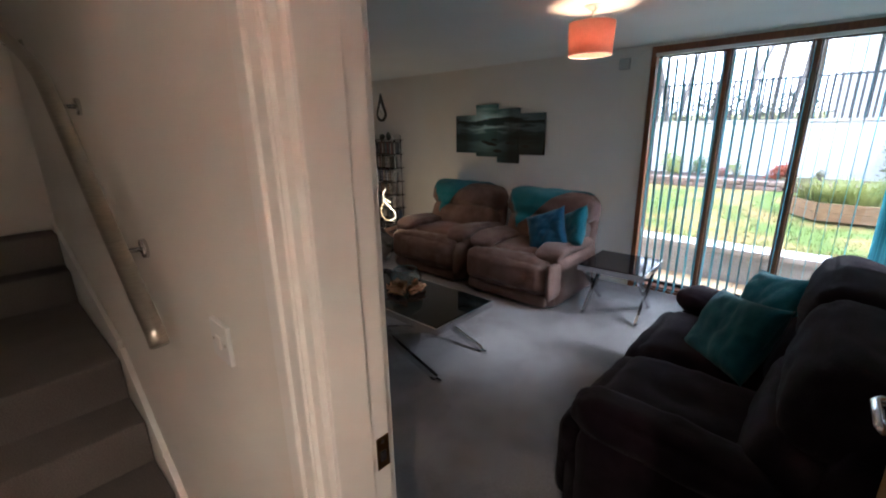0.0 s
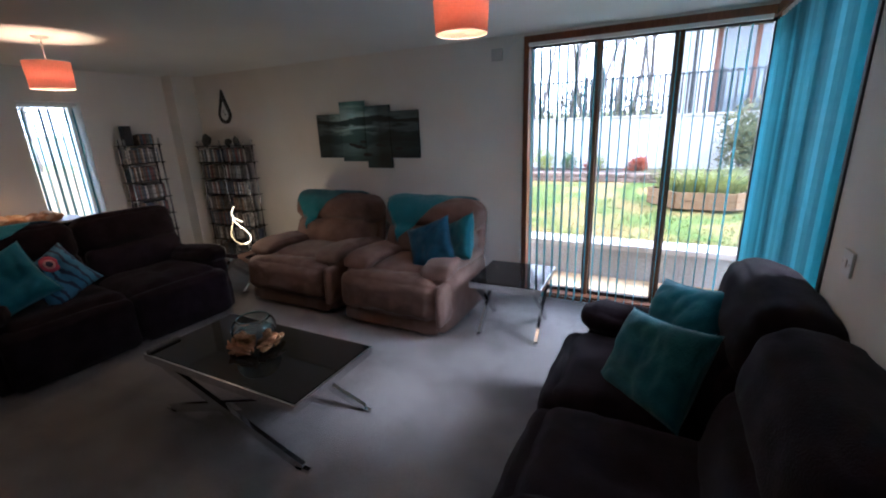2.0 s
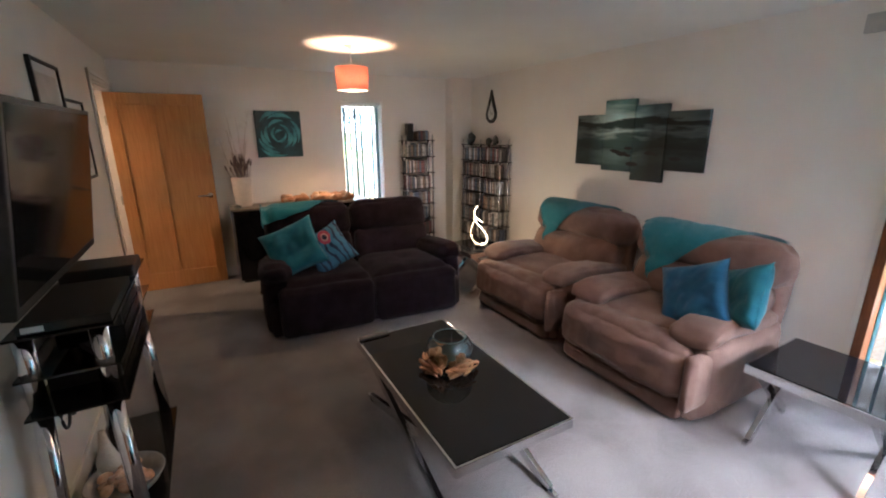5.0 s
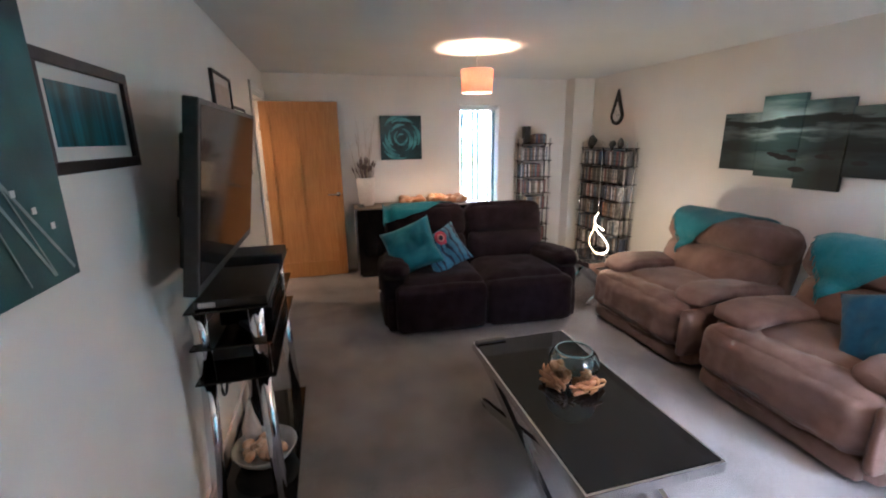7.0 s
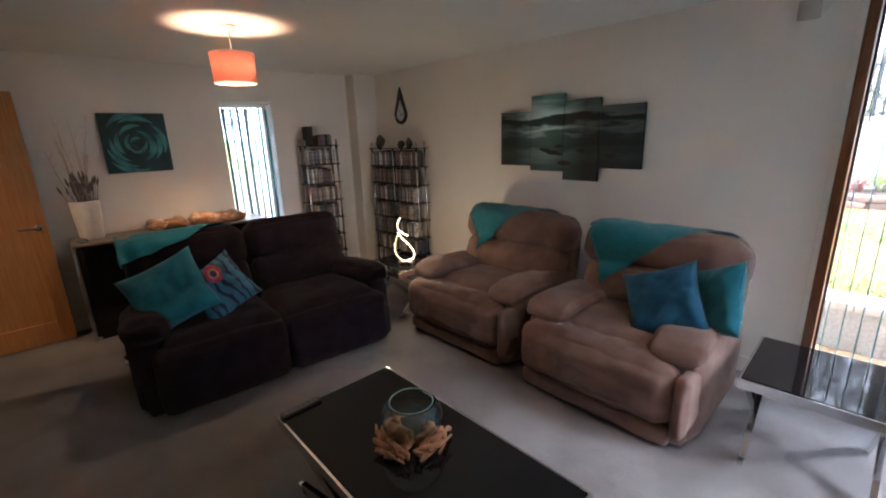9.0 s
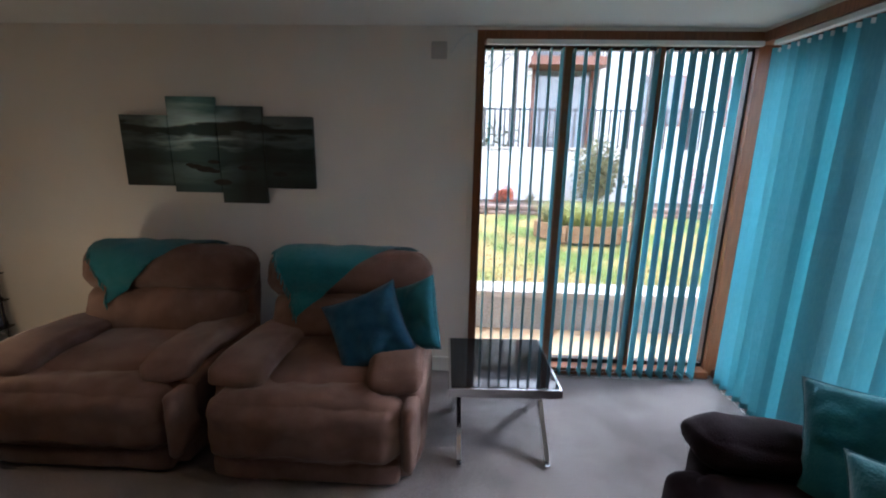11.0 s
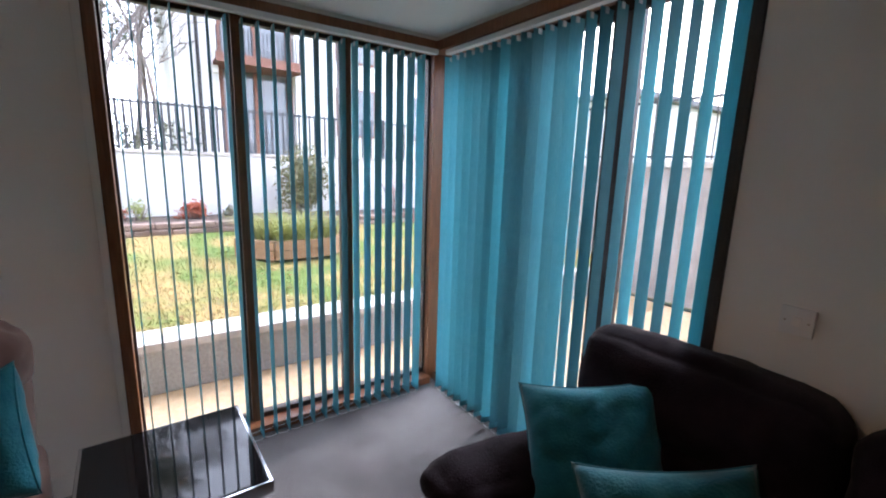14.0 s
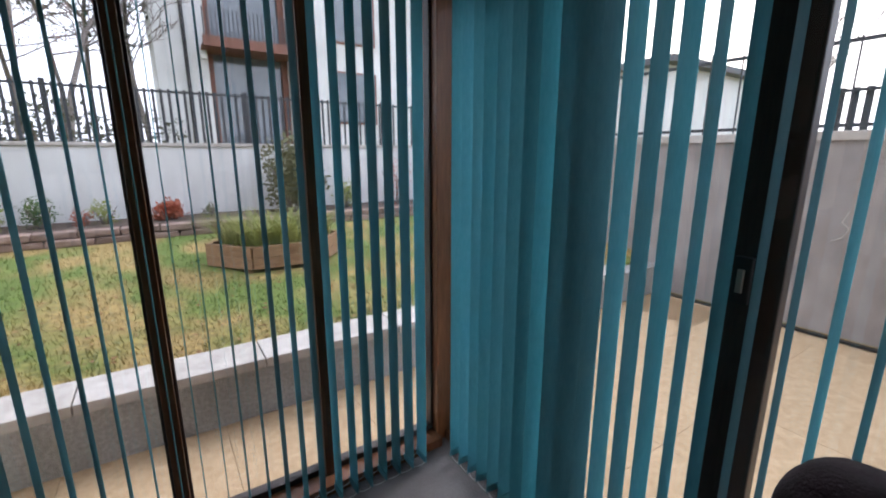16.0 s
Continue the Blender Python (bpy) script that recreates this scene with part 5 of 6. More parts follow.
# ---- television and its stand ----
tv = thing("television", pose(-2.92, 2.46, 1.43, -8, 0, 0), "large black flat television on a wall bracket, switched off, tilted down", "television")
part("bezel", boxes((-0.555, 0.555, -0.02, 0.028, -0.335, 0.335), bevel=0.006), M_BLACK, tv)
part("screen", boxes((-0.53, 0.53, 0.0285, 0.030, -0.295, 0.315)), M_SCREEN, tv, "dark glossy screen")
part("rear_housing", boxes((-0.44, 0.44, -0.065, -0.02, -0.27, 0.22), bevel=0.015), M_BLACK, tv)
part("bracket", boxes((-0.12, 0.12, -0.16, -0.066, -0.14, 0.02), bevel=0.004), M_BLACK, tv, "black wall bracket")

st = thing("tv_stand", pose(-2.955, 2.475, 0), "black glass television stand with chrome tube legs", "tv stand")
for k, (z, d) in enumerate(((0.99, 0.0), (0.838, 0.0), (0.69, 0.0), (0.055, 0.02))):
    part("shelf", boxes((-0.475, 0.475, -0.13 - d * 0.5, 0.17 + d, z, z + 0.009), bevel=0.002), M_BLACKGLASS, st, "black glass shelf")
for i in (-1, 1):
    for j in (-1, 1):
        x, y = i * 0.41, j * 0.105 + 0.005
        part("leg", tube(bmesh.new(), [(x, y, 0.699), (x, y, 0.99)], 0.029, 16), M_CHROME, st, "chrome tube leg", smooth=True)
        part("lower_leg", tube(bmesh.new(), [(x + i * 0.05, y + j * 0.022, 0.0), (x, y, 0.69)], 0.029, 16), M_CHROME, st, "splayed chrome tube leg", smooth=True)
box1 = thing("set_top_box", pose(-2.70, 2.51, 1.0), "black set-top box on the glass stand", "media box")
part("case", boxes((-0.27, 0.20, -0.13, 0.13, 0, 0.035), bevel=0.004), M_BLACK, box1)
part("sticker", boxes((0.2005, 0.2015, -0.115, -0.055, 0.008, 0.028)), M_MAT, box1, "white printed label")
box2 = thing("game_console", pose(-3.12, 2.51, 1.0), "black game console on the glass stand", "media box")
part("case", boxes((-0.16, 0.06, -0.14, 0.14, 0, 0.06), bevel=0.01), M_BLACK, box2)
# black block put in for the dark, shaded space of the lower shelf
shelf_fill = thing("dark_shelf_fill", pose(-3.00, 2.485, 0.6992), "wide black box standing in for the dark space on the lower glass shelf", "media box")
part("case", boxes((-0.33, 0.33, -0.115, 0.115, 0, 0.095), bevel=0.005), M_BLACK, shelf_fill)
part("front_panel", boxes((-0.32, 0.32, 0.1155, 0.119, 0.01, 0.085), bevel=0.001), M_BLACKGLASS, shelf_fill, "glossy front")
rec = thing("disc_recorder", pose(-3.08, 2.485, 0.8472), "flat black disc recorder on the middle glass shelf", "media box")
part("case", boxes((-0.26, 0.22, -0.115, 0.115, 0, 0.065), bevel=0.004), M_BLACK, rec)
part("front_panel", boxes((-0.25, 0.21, 0.1155, 0.118, 0.008, 0.057), bevel=0.001), M_BLACKGLASS, rec, "glossy front")
wv = thing("small_vase", pose(-2.93, 2.42, 0.064), "small white teardrop vase on the bottom glass shelf", "vase")
wb = bmesh.new()
lathe(wb, [(0.0005, 0.0), (0.030, 0.0), (0.048, 0.05), (0.045, 0.11), (0.022, 0.19), (0.013, 0.26), (0.010, 0.26), (0.018, 0.19), (0.0005, 0.12)], 24)
part("body", wb, M_CERAMIC, wv, smooth=True)
cable = thing("cable_bundle", pose(0, 0, 0), "black cables hanging behind the stand", "cable")
cb = bmesh.new()
for k in range(2):
    x = -2.66 - 0.10 * k
    tube(cb, [(x - 0.02, 2.40, 0.69), (x - 0.03, 2.40, 0.62 + 0.02 * k)] + [(x + 0.045 * math.cos(radians(a)), 2.40, 0.60 + 0.06 * math.sin(radians(a))) for a in range(150, 400, 25)] + [(x + 0.03, 2.40, 0.69)], 0.006, 8)
part("cable", cb, M_BLACK, cable, smooth=True)
rem = thing("remote_control", pose(-2.62, 2.55, 0.848, 0, 0, 30), "black remote control on the glass shelf", "remote control")
part("body", boxes((-0.09, 0.09, -0.023, 0.023, 0, 0.018), bevel=0.005), M_BLACK, rem)
part("buttons", boxes((-0.07, 0.05, -0.014, 0.014, 0.018, 0.0195), bevel=0.0005), M_STONE, rem)
shb = thing("shell_bowl", pose(-2.80, 2.50, 0.064), "pale grey ceramic bowl filled with shells", "bowl")
bb = bmesh.new()
lathe(bb, [(0.0005, 0.0), (0.08, 0.0), (0.135, 0.05), (0.155, 0.085), (0.149, 0.087), (0.127, 0.055), (0.075, 0.012), (0.0005, 0.010)], 36)
part("bowl", bb, mat("grey_glaze", (0.34, 0.36, 0.37), 0.4, color2=(0.42, 0.44, 0.45), scale=20), shb, smooth=True)


def shell_mesh(seed):
    bm = bmesh.new()
    bmesh.ops.create_icosphere(bm, subdivisions=2, radius=1.0)
    for v in bm.verts:
        a = math.atan2(v.co.y, v.co.x)
        v.co *= 1 + 0.10 * math.sin(a * 9) + 0.2 * noise.noise(v.co * 1.4 + Vector((seed, 0, 0)))
        v.co = Vector((v.co.x * 0.034, v.co.y * 0.028, v.co.z * 0.018))
    return mesh_of("shell", bm, M_SHELL, True)


shells = [shell_mesh(i * 3.1) for i in range(4)]
for i in range(26):
    a, r = rg.uniform(0, 6.28), rg.uniform(0, 0.108)
    s = new("shell", shells[i % 4])
    s.parent = shb
    s.matrix_local = pose(r * math.cos(a), r * math.sin(a), 0.062 + 0.02 * (1 - r / 0.13) + rg.uniform(0, 0.012), rg.uniform(-40, 40), rg.uniform(-40, 40), rg.uniform(0, 360))

# ---- console behind the far sofa ----
con = thing("console_cabinet", pose(-5.985, 3.97, 0), "black gloss console cabinet with chrome edges against the wall", "cabinet")
part("body", boxes((-0.19, 0.175, -0.77, 0.77, 0.03, 0.83), bevel=0.004), M_BLACKGLASS, con)
part("top", boxes((-0.20, 0.20, -0.79, 0.79, 0.83, 0.85), bevel=0.003), mat("console_top", (0.16, 0.13, 0.10), 0.4, color2=(0.22, 0.18, 0.14), scale=14), con, "bronze-toned top")
part("plinth", boxes((-0.17, 0.16, -0.74, 0.74, 0.0, 0.03)), M_BLACK, con)
for y in (-0.785, 0.785):
    part("edge_trim", boxes((0.165, 0.192, y - 0.012, y + 0.012, 0.0, 0.83), bevel=0.003), M_CHROME, con, "chrome edge strip")
for y in (-0.51, 0.0, 0.51):
    part("door", boxes((0.176, 0.188, y - 0.245, y + 0.245, 0.05, 0.815), bevel=0.003), M_BLACKGLASS, con)
va = thing("vase", pose(-6.03, 3.34, 0.85), "white textured ceramic vase holding dried lavender and twigs", "vase")
vb = bmesh.new()
lathe(vb, [(0.0005, 0.0), (0.080, 0.0), (0.086, 0.02), (0.098, 0.17), (0.108, 0.33), (0.102, 0.331), (0.090, 0.17), (0.075, 0.02), (0.0005, 0.015)], 36)
part("pot", vb, M_CERAMIC, va, smooth=True)
hb = bmesh.new()
for i in range(46):
    a, s = rg.uniform(0, 6.28), rg.uniform(0.02, 0.16)
    z1 = rg.uniform(0.43, 0.58)
    x, y = s * math.cos(a), s * math.sin(a)
    tube(hb, [(x * 0.3, y * 0.3, 0.2), (x * 0.7, y * 0.7, 0.33), (x, y, z1)], [0.002, 0.002, 0.002], 4)
    tube(hb, [(x * 0.85, y * 0.85, z1 - 0.07), (x * 0.92, y * 0.92, z1 - 0.04), (x, y, z1)], [0.004, 0.010, 0.003], 6)
part("dried_lavender", hb, M_HERB, va)
tb = bmesh.new()
for i in range(16):
    a, s = rg.uniform(0, 6.28), rg.uniform(0.05, 0.20)
    p0 = Vector((0.02 * math.cos(a), 0.02 * math.sin(a), 0.2))
    p1 = Vector((max(-0.13, s * math.cos(a)), s * math.sin(a), rg.uniform(0.7, 1.05)))
    mid = p0.lerp(p1, 0.5) + Vector((rg.uniform(-0.03, 0.03), rg.uniform(-0.03, 0.03), 0.02))
    tube(tb, [p0, mid, p1], [0.0022, 0.0018, 0.0009], 4)
    for k in range(3):
        q = mid.lerp(p1, rg.uniform(0.1, 0.9))
        tube(tb, [q, q + Vector((rg.uniform(-0.05, 0.05), rg.uniform(-0.05, 0.05), rg.uniform(0.03, 0.09)))], [0.0012, 0.0006], 4)
part("twigs", tb, M_TWIG, va)
stone = ornament(pose(-5.88, 3.26, 0.85), (0.06, 0.04, 0.02), "small dark polished stones on the console", 12)
# the shells and driftwood along the back of the console
for k, (y, n) in enumerate(((3.90, 9), (4.25, 14), (4.45, 12))):
    for i in range(n):
        s = new("shell", shells[rg.randrange(4)])
        sc = rg.uniform(1.0, 1.9)
        s.matrix_world = pose(-6.02 + rg.uniform(-0.10, 0.12), y + rg.uniform(-0.13, 0.13), 0.86 + rg.uniform(0.0, 0.07), rg.uniform(-40, 40), rg.uniform(-40, 40), rg.uniform(0, 360)) @ Matrix.Diagonal((sc, sc, sc, 1))
        tagged(s, "sea shell in a heap on the console", "shell", "shells on the console")
heap = bmesh.new()
for y in (3.90, 4.25, 4.45):
    soft(-0.13, 0.13, y - 0.15, y + 0.15, 0.0, 0.075, 0.05, 8, wob=0.02, bm=heap)
hp = solid("shell_garland", heap, M_DRIFT, "heap of driftwood and shells with warm lights on the console", "ornament", pose(-6.02, 0, 0.85), smooth=True)
ld = bpy.data.lights.new("garland_glow", "POINT")
ld.energy, ld.color, ld.shadow_soft_size = 0.06, (1.0, 0.62, 0.30), 0.05
lo = new("garland_glow", ld)
lo.location = (-5.92, 4.22, 1.03)
ld = bpy.data.lights.new("garland_glow", "POINT")
ld.energy, ld.color, ld.shadow_soft_size = 0.03, (1.0, 0.62, 0.30), 0.05
lo = new("garland_glow", ld)
lo.location = (-5.92, 3.86, 1.03)

# ---- hall stairs ----
steps = bmesh.new()
rise, going, x0 = 0.185, 0.245, -1.52
for k in range(3):
    box(steps, x0 - going * (k + 1) - 0.03, x0 - going * k + 0.02, 1.25, YH - 0.022, -0.001 if k == 0 else rise * k - 0.02, rise * (k + 1), 0.012)
box(steps, -3.30, x0 - going * 3 + 0.02, 0.66, YH - 0.022, rise * 3 - 0.02, rise * 4, 0.012)
for k in range(2):
    box(steps, -3.60, -3.22 - 0.17 * k, 0.66, YH - 0.022, rise * (4 + k) - 0.02, rise * (5 + k), 0.012)
stair = structure("stairs", steps, M_STAIR, "carpeted staircase turning at a landing beside the hall wall")
strg = bmesh.new()
bar(strg, (x0 + 0.06, YH - 0.011, 0.10), (-2.27, YH - 0.011, 0.10 + rise / going * 0.81), 0.020, 0.22, (0, 1, 0))
bar(strg, (-2.25, YH - 0.012, 0.72), (-3.60, YH - 0.012, 1.05), 0.018, 0.22, (0, 1, 0))
structure("stair_stringer", strg, M_WHITE, "white painted stair stringer")
structure("wall_stair_end", boxes((-3.70, -3.60, 0.65, YH, -0.1, 2.75)), M_WALL, "warm white wall at the turn of the stairs")
hr = thing("handrail", pose(0, 0, 0), "brushed metal stair handrail on wall brackets", "handrail")
part("rail", tube(bmesh.new(), [(-1.20, 2.095, 1.195), (-1.222, 2.095, 1.222), (-1.49, 2.095, 1.437), (-1.88, 2.095, 1.765), (-1.98, 2.095, 1.84), (-2.15, 2.095, 1.905), (-2.75, 2.095, 2.065), (-3.50, 2.095, 2.26)], 0.021, 16), M_STEEL, hr, smooth=True)
for x, z in ((-1.47, 1.40), (-1.93, 1.785), (-2.9, 2.085)):
    bm = bmesh.new()
    tube(bm, [(x, YH - 0.001, z - 0.035), (x, YH - 0.012, z - 0.035)], 0.026, 16)
    tube(bm, [(x, YH - 0.01, z - 0.035), (x, 2.10, z - 0.035), (x, 2.095, z - 0.015)], 0.007, 10)
    part("bracket", bm, M_CHROME, hr, "chrome bracket", smooth=True)


# ---- outdoors ----
ZP = -0.05          # paving level
WALL_Y, WALL_T = 12.0, 1.63


def ground_height(x, y):
    if y > WALL_Y + 0.2:
        return 1.50 + min(1.2, (y - WALL_Y) * 0.02)
    if x > 4.0:
        return 1.50
    if y > 7.5 and x < 3.9:
        return 0.30 + max(0.0, y - 7.5) * 0.055 + 0.02 * noise.noise(Vector((x * 0.7, y * 0.7, 0)))
    return ZP - 0.06


gx = [-400, -120, -50, -25] + [-14 + i * 0.6 for i in range(30)] + [3.84, 4.02, 5, 8, 14, 30, 60, 150, 400]
gy = [-400, -100, -20, 0, 6.6, 7.40, 7.51] + [7.9 + 0.45 * i for i in range(9)] + [WALL_Y + 0.05, WALL_Y + 0.25, 14, 18, 25, 40, 80, 200, 600]
gm = bmesh.new()
gv = [[gm.verts.new((x, y, ground_height(x, y))) for y in gy] for x in gx]
for i in range(len(gx) - 1):
    for j in range(len(gy) - 1):
        gm.faces.new((gv[i][j], gv[i + 1][j], gv[i + 1][j + 1], gv[i][j + 1]))
structure("ground", gm, M_LAWN, "wet lawn with worn yellow patches")

# house floor slab edge and unseen outer walls, added to keep the light out from below
structure("light_block_wall", boxes((-6.6, XW - 0.3, 0.4, SW[0], -0.3, 3.0), (-6.6, XW - 0.3, SW[1], YN + 0.3, -0.3, 3.0), (-6.6, XW - 0.3, SW[0], SW[1], -0.3, SW[2]), (-6.6, XW - 0.3, SW[0], SW[1], SW[3], 3.0), (-6.6, 1.7, 0.35, 0.5, -0.3, 3.0), (XE + 0.3, 1.72, YS, YS + 0.1, -0.3, 3.0), (1.62, 1.72, 0.4, YS, -0.3, 3.0)), M_RENDER_W, "unseen white outer wall, added to keep light out")
# unseen block over the rooms, added to keep the light out from above
structure("light_block_above", boxes((-6.6, XE + 0.42, 0.4, YN + 0.42, 2.9, 5.4), (XE + 0.3, 1.72, 0.4, YS + 0.1, 2.9, 5.4), (XW - 0.3, XE + 0.42, YN + 0.18, YN + 0.42, H + 0.02, 2.92), (XE + 0.18, XE + 0.42, YS + 0.1, YN + 0.2, H + 0.02, 2.92), (XW - 0.3, XE + 0.3, YS, YN + 0.2, H + 0.2, 2.92)), M_RENDER_W, "unseen white block over the rooms, added to keep light out")


def pieces(name, parent, mesh, places):
    for m in places:
        o = new(name, mesh)
        o.parent = parent
        o.matrix_local = m


# kerb wall with coping
kerb = new("low_retaining_wall", mesh_of("low_retaining_wall", boxes((-14, 3.84, 7.30, 7.52, ZP - 0.1, 0.275), bevel=0.006), M_ROUGHCAST))
tagged(kerb, "low roughcast retaining wall with pale coping stones", "", "", "structure")
cop = [mesh_of("coping_stone", boxes((0.003, 0.897, 7.255, 7.56, 0.275, 0.335), bevel=0.008), M_COPING)]
pieces("coping_stone", kerb, cop[0], [pose(-14 + 0.9 * i, 0, 0) for i in range(19)] )

# patio
patio = new("pavement", mesh_of("pavement", boxes((-14, 3.85, 6.52, 7.30, ZP - 0.1, ZP - 0.008), (0.5, 3.85, -3, 6.52, ZP - 0.1, ZP - 0.008)), M_PAVING))
tagged(patio, "buff paving slabs of the patio", "", "", "structure")
slab = mesh_of("slab", boxes((0.0012, 0.7488, 0.0012, 0.7688, ZP - 0.03, ZP), bevel=0.002), M_PAVING)
pieces("slab", patio, slab, [pose(-3.75 + 0.75 * i, 6.53, 0) for i in range(10)] + [pose(0.5 + 0.75 * i, 5.76 - 0.77 * j, 0) for i in range(4) for j in range(5)] + [pose(3.1, 6.53, 0)])

# white garden wall with railings
gw = new("garden_wall", mesh_of("garden_wall", boxes((-30, 3.9, WALL_Y, WALL_Y + 0.2, 0.2, WALL_T), bevel=0.01), M_RENDER_W))
tagged(gw, "white rendered garden wall with stains under a grey coping", "", "", "structure")
gcop = mesh_of("coping_stone", boxes((0.003, 1.197, WALL_Y - 0.03, WALL_Y + 0.23, WALL_T, WALL_T + 0.05), bevel=0.008), M_COPING)
pieces("coping_stone", gw, gcop, [pose(-14 + 1.2 * i, 0, 0) for i in range(15)])


def railing(name, m, length, h, pitch, r, label, flat):
    f = thing(name, m, label, "fence")
    part("rail", boxes((0, length, -0.02, 0.02, h - 0.05, h - 0.02), (0, length, -0.02, 0.02, 0.06, 0.09)), M_FENCE, f)
    n = int(length / pitch)
    if flat:
        bmesh_bar = boxes((-r, r, -0.024, -0.020, 0.03, h), bevel=0.001)
    else:
        bmesh_bar = tube(bmesh.new(), [(0, 0, 0.03), (0, 0, h)], r, 6)
    mesh = mesh_of("bar", bmesh_bar, M_FENCE)
    pieces("bar", f, mesh, [pose(pitch * (i + 0.5), 0, 0) for i in range(min(n, 290))])
    pm = mesh_of("post", boxes((-0.03, 0.03, -0.03, 0.03, 0, h + 0.04), bevel=0.004), M_FENCE)
    pieces("post", f, pm, [pose(i * 2.4, 0.03, 0) for i in range(int(length / 2.4) + 1)])
    return f


railing("metal_fence", pose(-14, WALL_Y + 0.35, WALL_T - 0.05), 18.2, 0.86, 0.098, 0.019, "dark metal bar fence on top of the garden wall", True)

# side wall of bare concrete
cw = new("side_wall", mesh_of("side_wall", boxes((3.85, 4.02, -3, WALL_Y, ZP - 0.1, 1.64), bevel=0.008), M_CONCRETE))
tagged(cw, "bare grey concrete wall with drips and scuffs", "", "", "structure")
ccop = mesh_of("coping_stone", boxes((3.82, 4.06, 0.003, 1.497, 1.64, 1.72), bevel=0.008), M_COPING)
pieces("coping_stone", cw, ccop, [pose(0, -3 + 1.5 * i, 0) for i in range(10)])
chan = structure("drain_channel", boxes((3.80, 3.852, -3, 7.3, ZP, ZP + 0.02)), M_BLACK, "dark joint at the foot of the wall")
railing("wire_railing", pose(4.12, -2.5, 1.70, 0, 0, 90), 10.8, 0.80, 0.22, 0.008, "thin dark metal railing along the top of the side wall", False)
railing("picket_fence", pose(5.6, -2.5, 1.50, 0, 0, 90), 9.0, 0.75, 0.12, 0.035, "dark picket fence behind the side wall", True)
shed = thing("white_shed", pose(9.0, 11.0, 1.5), "white rendered outbuilding with a grey roof", "building")
part("wall", boxes((-2.5, 2.5, -2, 2, 0, 1.5)), M_RENDER_W, shed)
part("roof", boxes((-2.7, 2.7, -2.2, 2.2, 1.5, 1.62), bevel=0.02), M_SLATE, shed)
part("door", boxes((-2.52, -2.5, -0.4, 0.4, 0.0, 1.3)), M_HOUSEWOOD, shed)

# scuffs on the concrete
sc = thing("chalk_mark", pose(3.848, 5.75, 0.92), "pale chalk scrawl on the concrete wall", "mark")
part("scrawl", tube(bmesh.new(), [(0, 0.02, 0.14), (0, 0.05, 0.05), (0, 0.0, 0.0), (0, 0.03, -0.08), (0, 0.10, -0.12)], 0.006, 5), M_COPING, sc)

# flower bed with stone edging
bed = structure("flower_bed", boxes((-13.9, 3.8, 11.25, WALL_Y - 0.002, 0.3, 0.66), bevel=0.03), M_SOIL, "dark soil bed along the garden wall")
edg = new("bed_edging", mesh_of("bed_edging", boxes((-13.9, 3.8, 11.06, 11.24, 0.2, 0.60)), M_SOIL))
tagged(edg, "dry stone edging of the flower bed", "", "", "structure")
sr = random.Random(17)
stones = []
for k in range(4):
    b = soft(0, 0.34 + 0.05 * k, 0, 0.2, 0, 0.085, 0.02, 3, wob=0.012, seed=k * 2.0)
    stones.append(mesh_of("stone", b, M_BRICK))
for row in range(2):
    x = -9.0
    while x < 3.4:
        k = sr.randrange(4)
        o = new("stone", stones[k])
        o.parent = edg
        o.matrix_local = pose(x, 11.02 + sr.uniform(-0.02, 0.02), 0.49 + row * 0.088, 0, 0, sr.uniform(-2, 2))
        x += 0.35 + 0.05 * k

# raised planter
pl = thing("planter", pose(0.12, 9.55, 0.42), "hexagonal raised timber planter with long-leaved plants", "planter")
R = 0.69
for k in range(6):
    a0, a1 = radians(60 * k), radians(60 * k + 60)
    p0, p1 = Vector((R * math.cos(a0), R * math.sin(a0) * 0.75, 0)), Vector((R * math.cos(a1), R * math.sin(a1) * 0.75, 0))
    for row in range(2):
        bm = bmesh.new()
        z = 0.055 + row * 0.112
        bar(bm, p0 + Vector((0, 0, z)), p1 + Vector((0, 0, z)), 0.108, 0.05, (0, 0, 1))
        part("board", bm, M_TIMBER, pl)
sb = bmesh.new()
sb.faces.new([sb.verts.new((R * 0.96 * math.cos(radians(60 * k)), R * 0.72 * math.sin(radians(60 * k)), 0.18)) for k in range(6)])
part("soil", sb, M_SOIL, pl)


def blades(n, rad, h, rg2, flat=0.75, w=0.012):
    bm = bmesh.new()
    for i in range(n):
        a, r = rg2.uniform(0, 6.28), rad * math.sqrt(rg2.random())
        b = Vector((r * math.cos(a), r * math.sin(a) * flat, 0))
        d = Vector((math.cos(a + rg2.uniform(-1, 1)), math.sin(a + rg2.uniform(-1, 1)), 0)) * rg2.uniform(0.3, 1.0) * h
        hh = h * rg2.uniform(0.6, 1.1)
        side = Vector((-d.y, d.x, 0)).normalized() * w
        prev = None
        for k in range(5):
            f = k / 4
            p = b + d * (f * f) + Vector((0, 0, hh * (f - 0.45 * f * f * f)))
            s = side * (1 - f * 0.9)
            cur = (bm.verts.new(p - s), bm.verts.new(p + s))
            if prev:
                bm.faces.new((prev[0], prev[1], cur[1], cur[0]))
            prev = cur
    return bm


pb = part("plant_leaves", blades(560, 0.58, 0.52, random.Random(5), w=0.011), M_BLADE, pl, "long arching green leaves")
pb.location = (0, 0, 0.18)


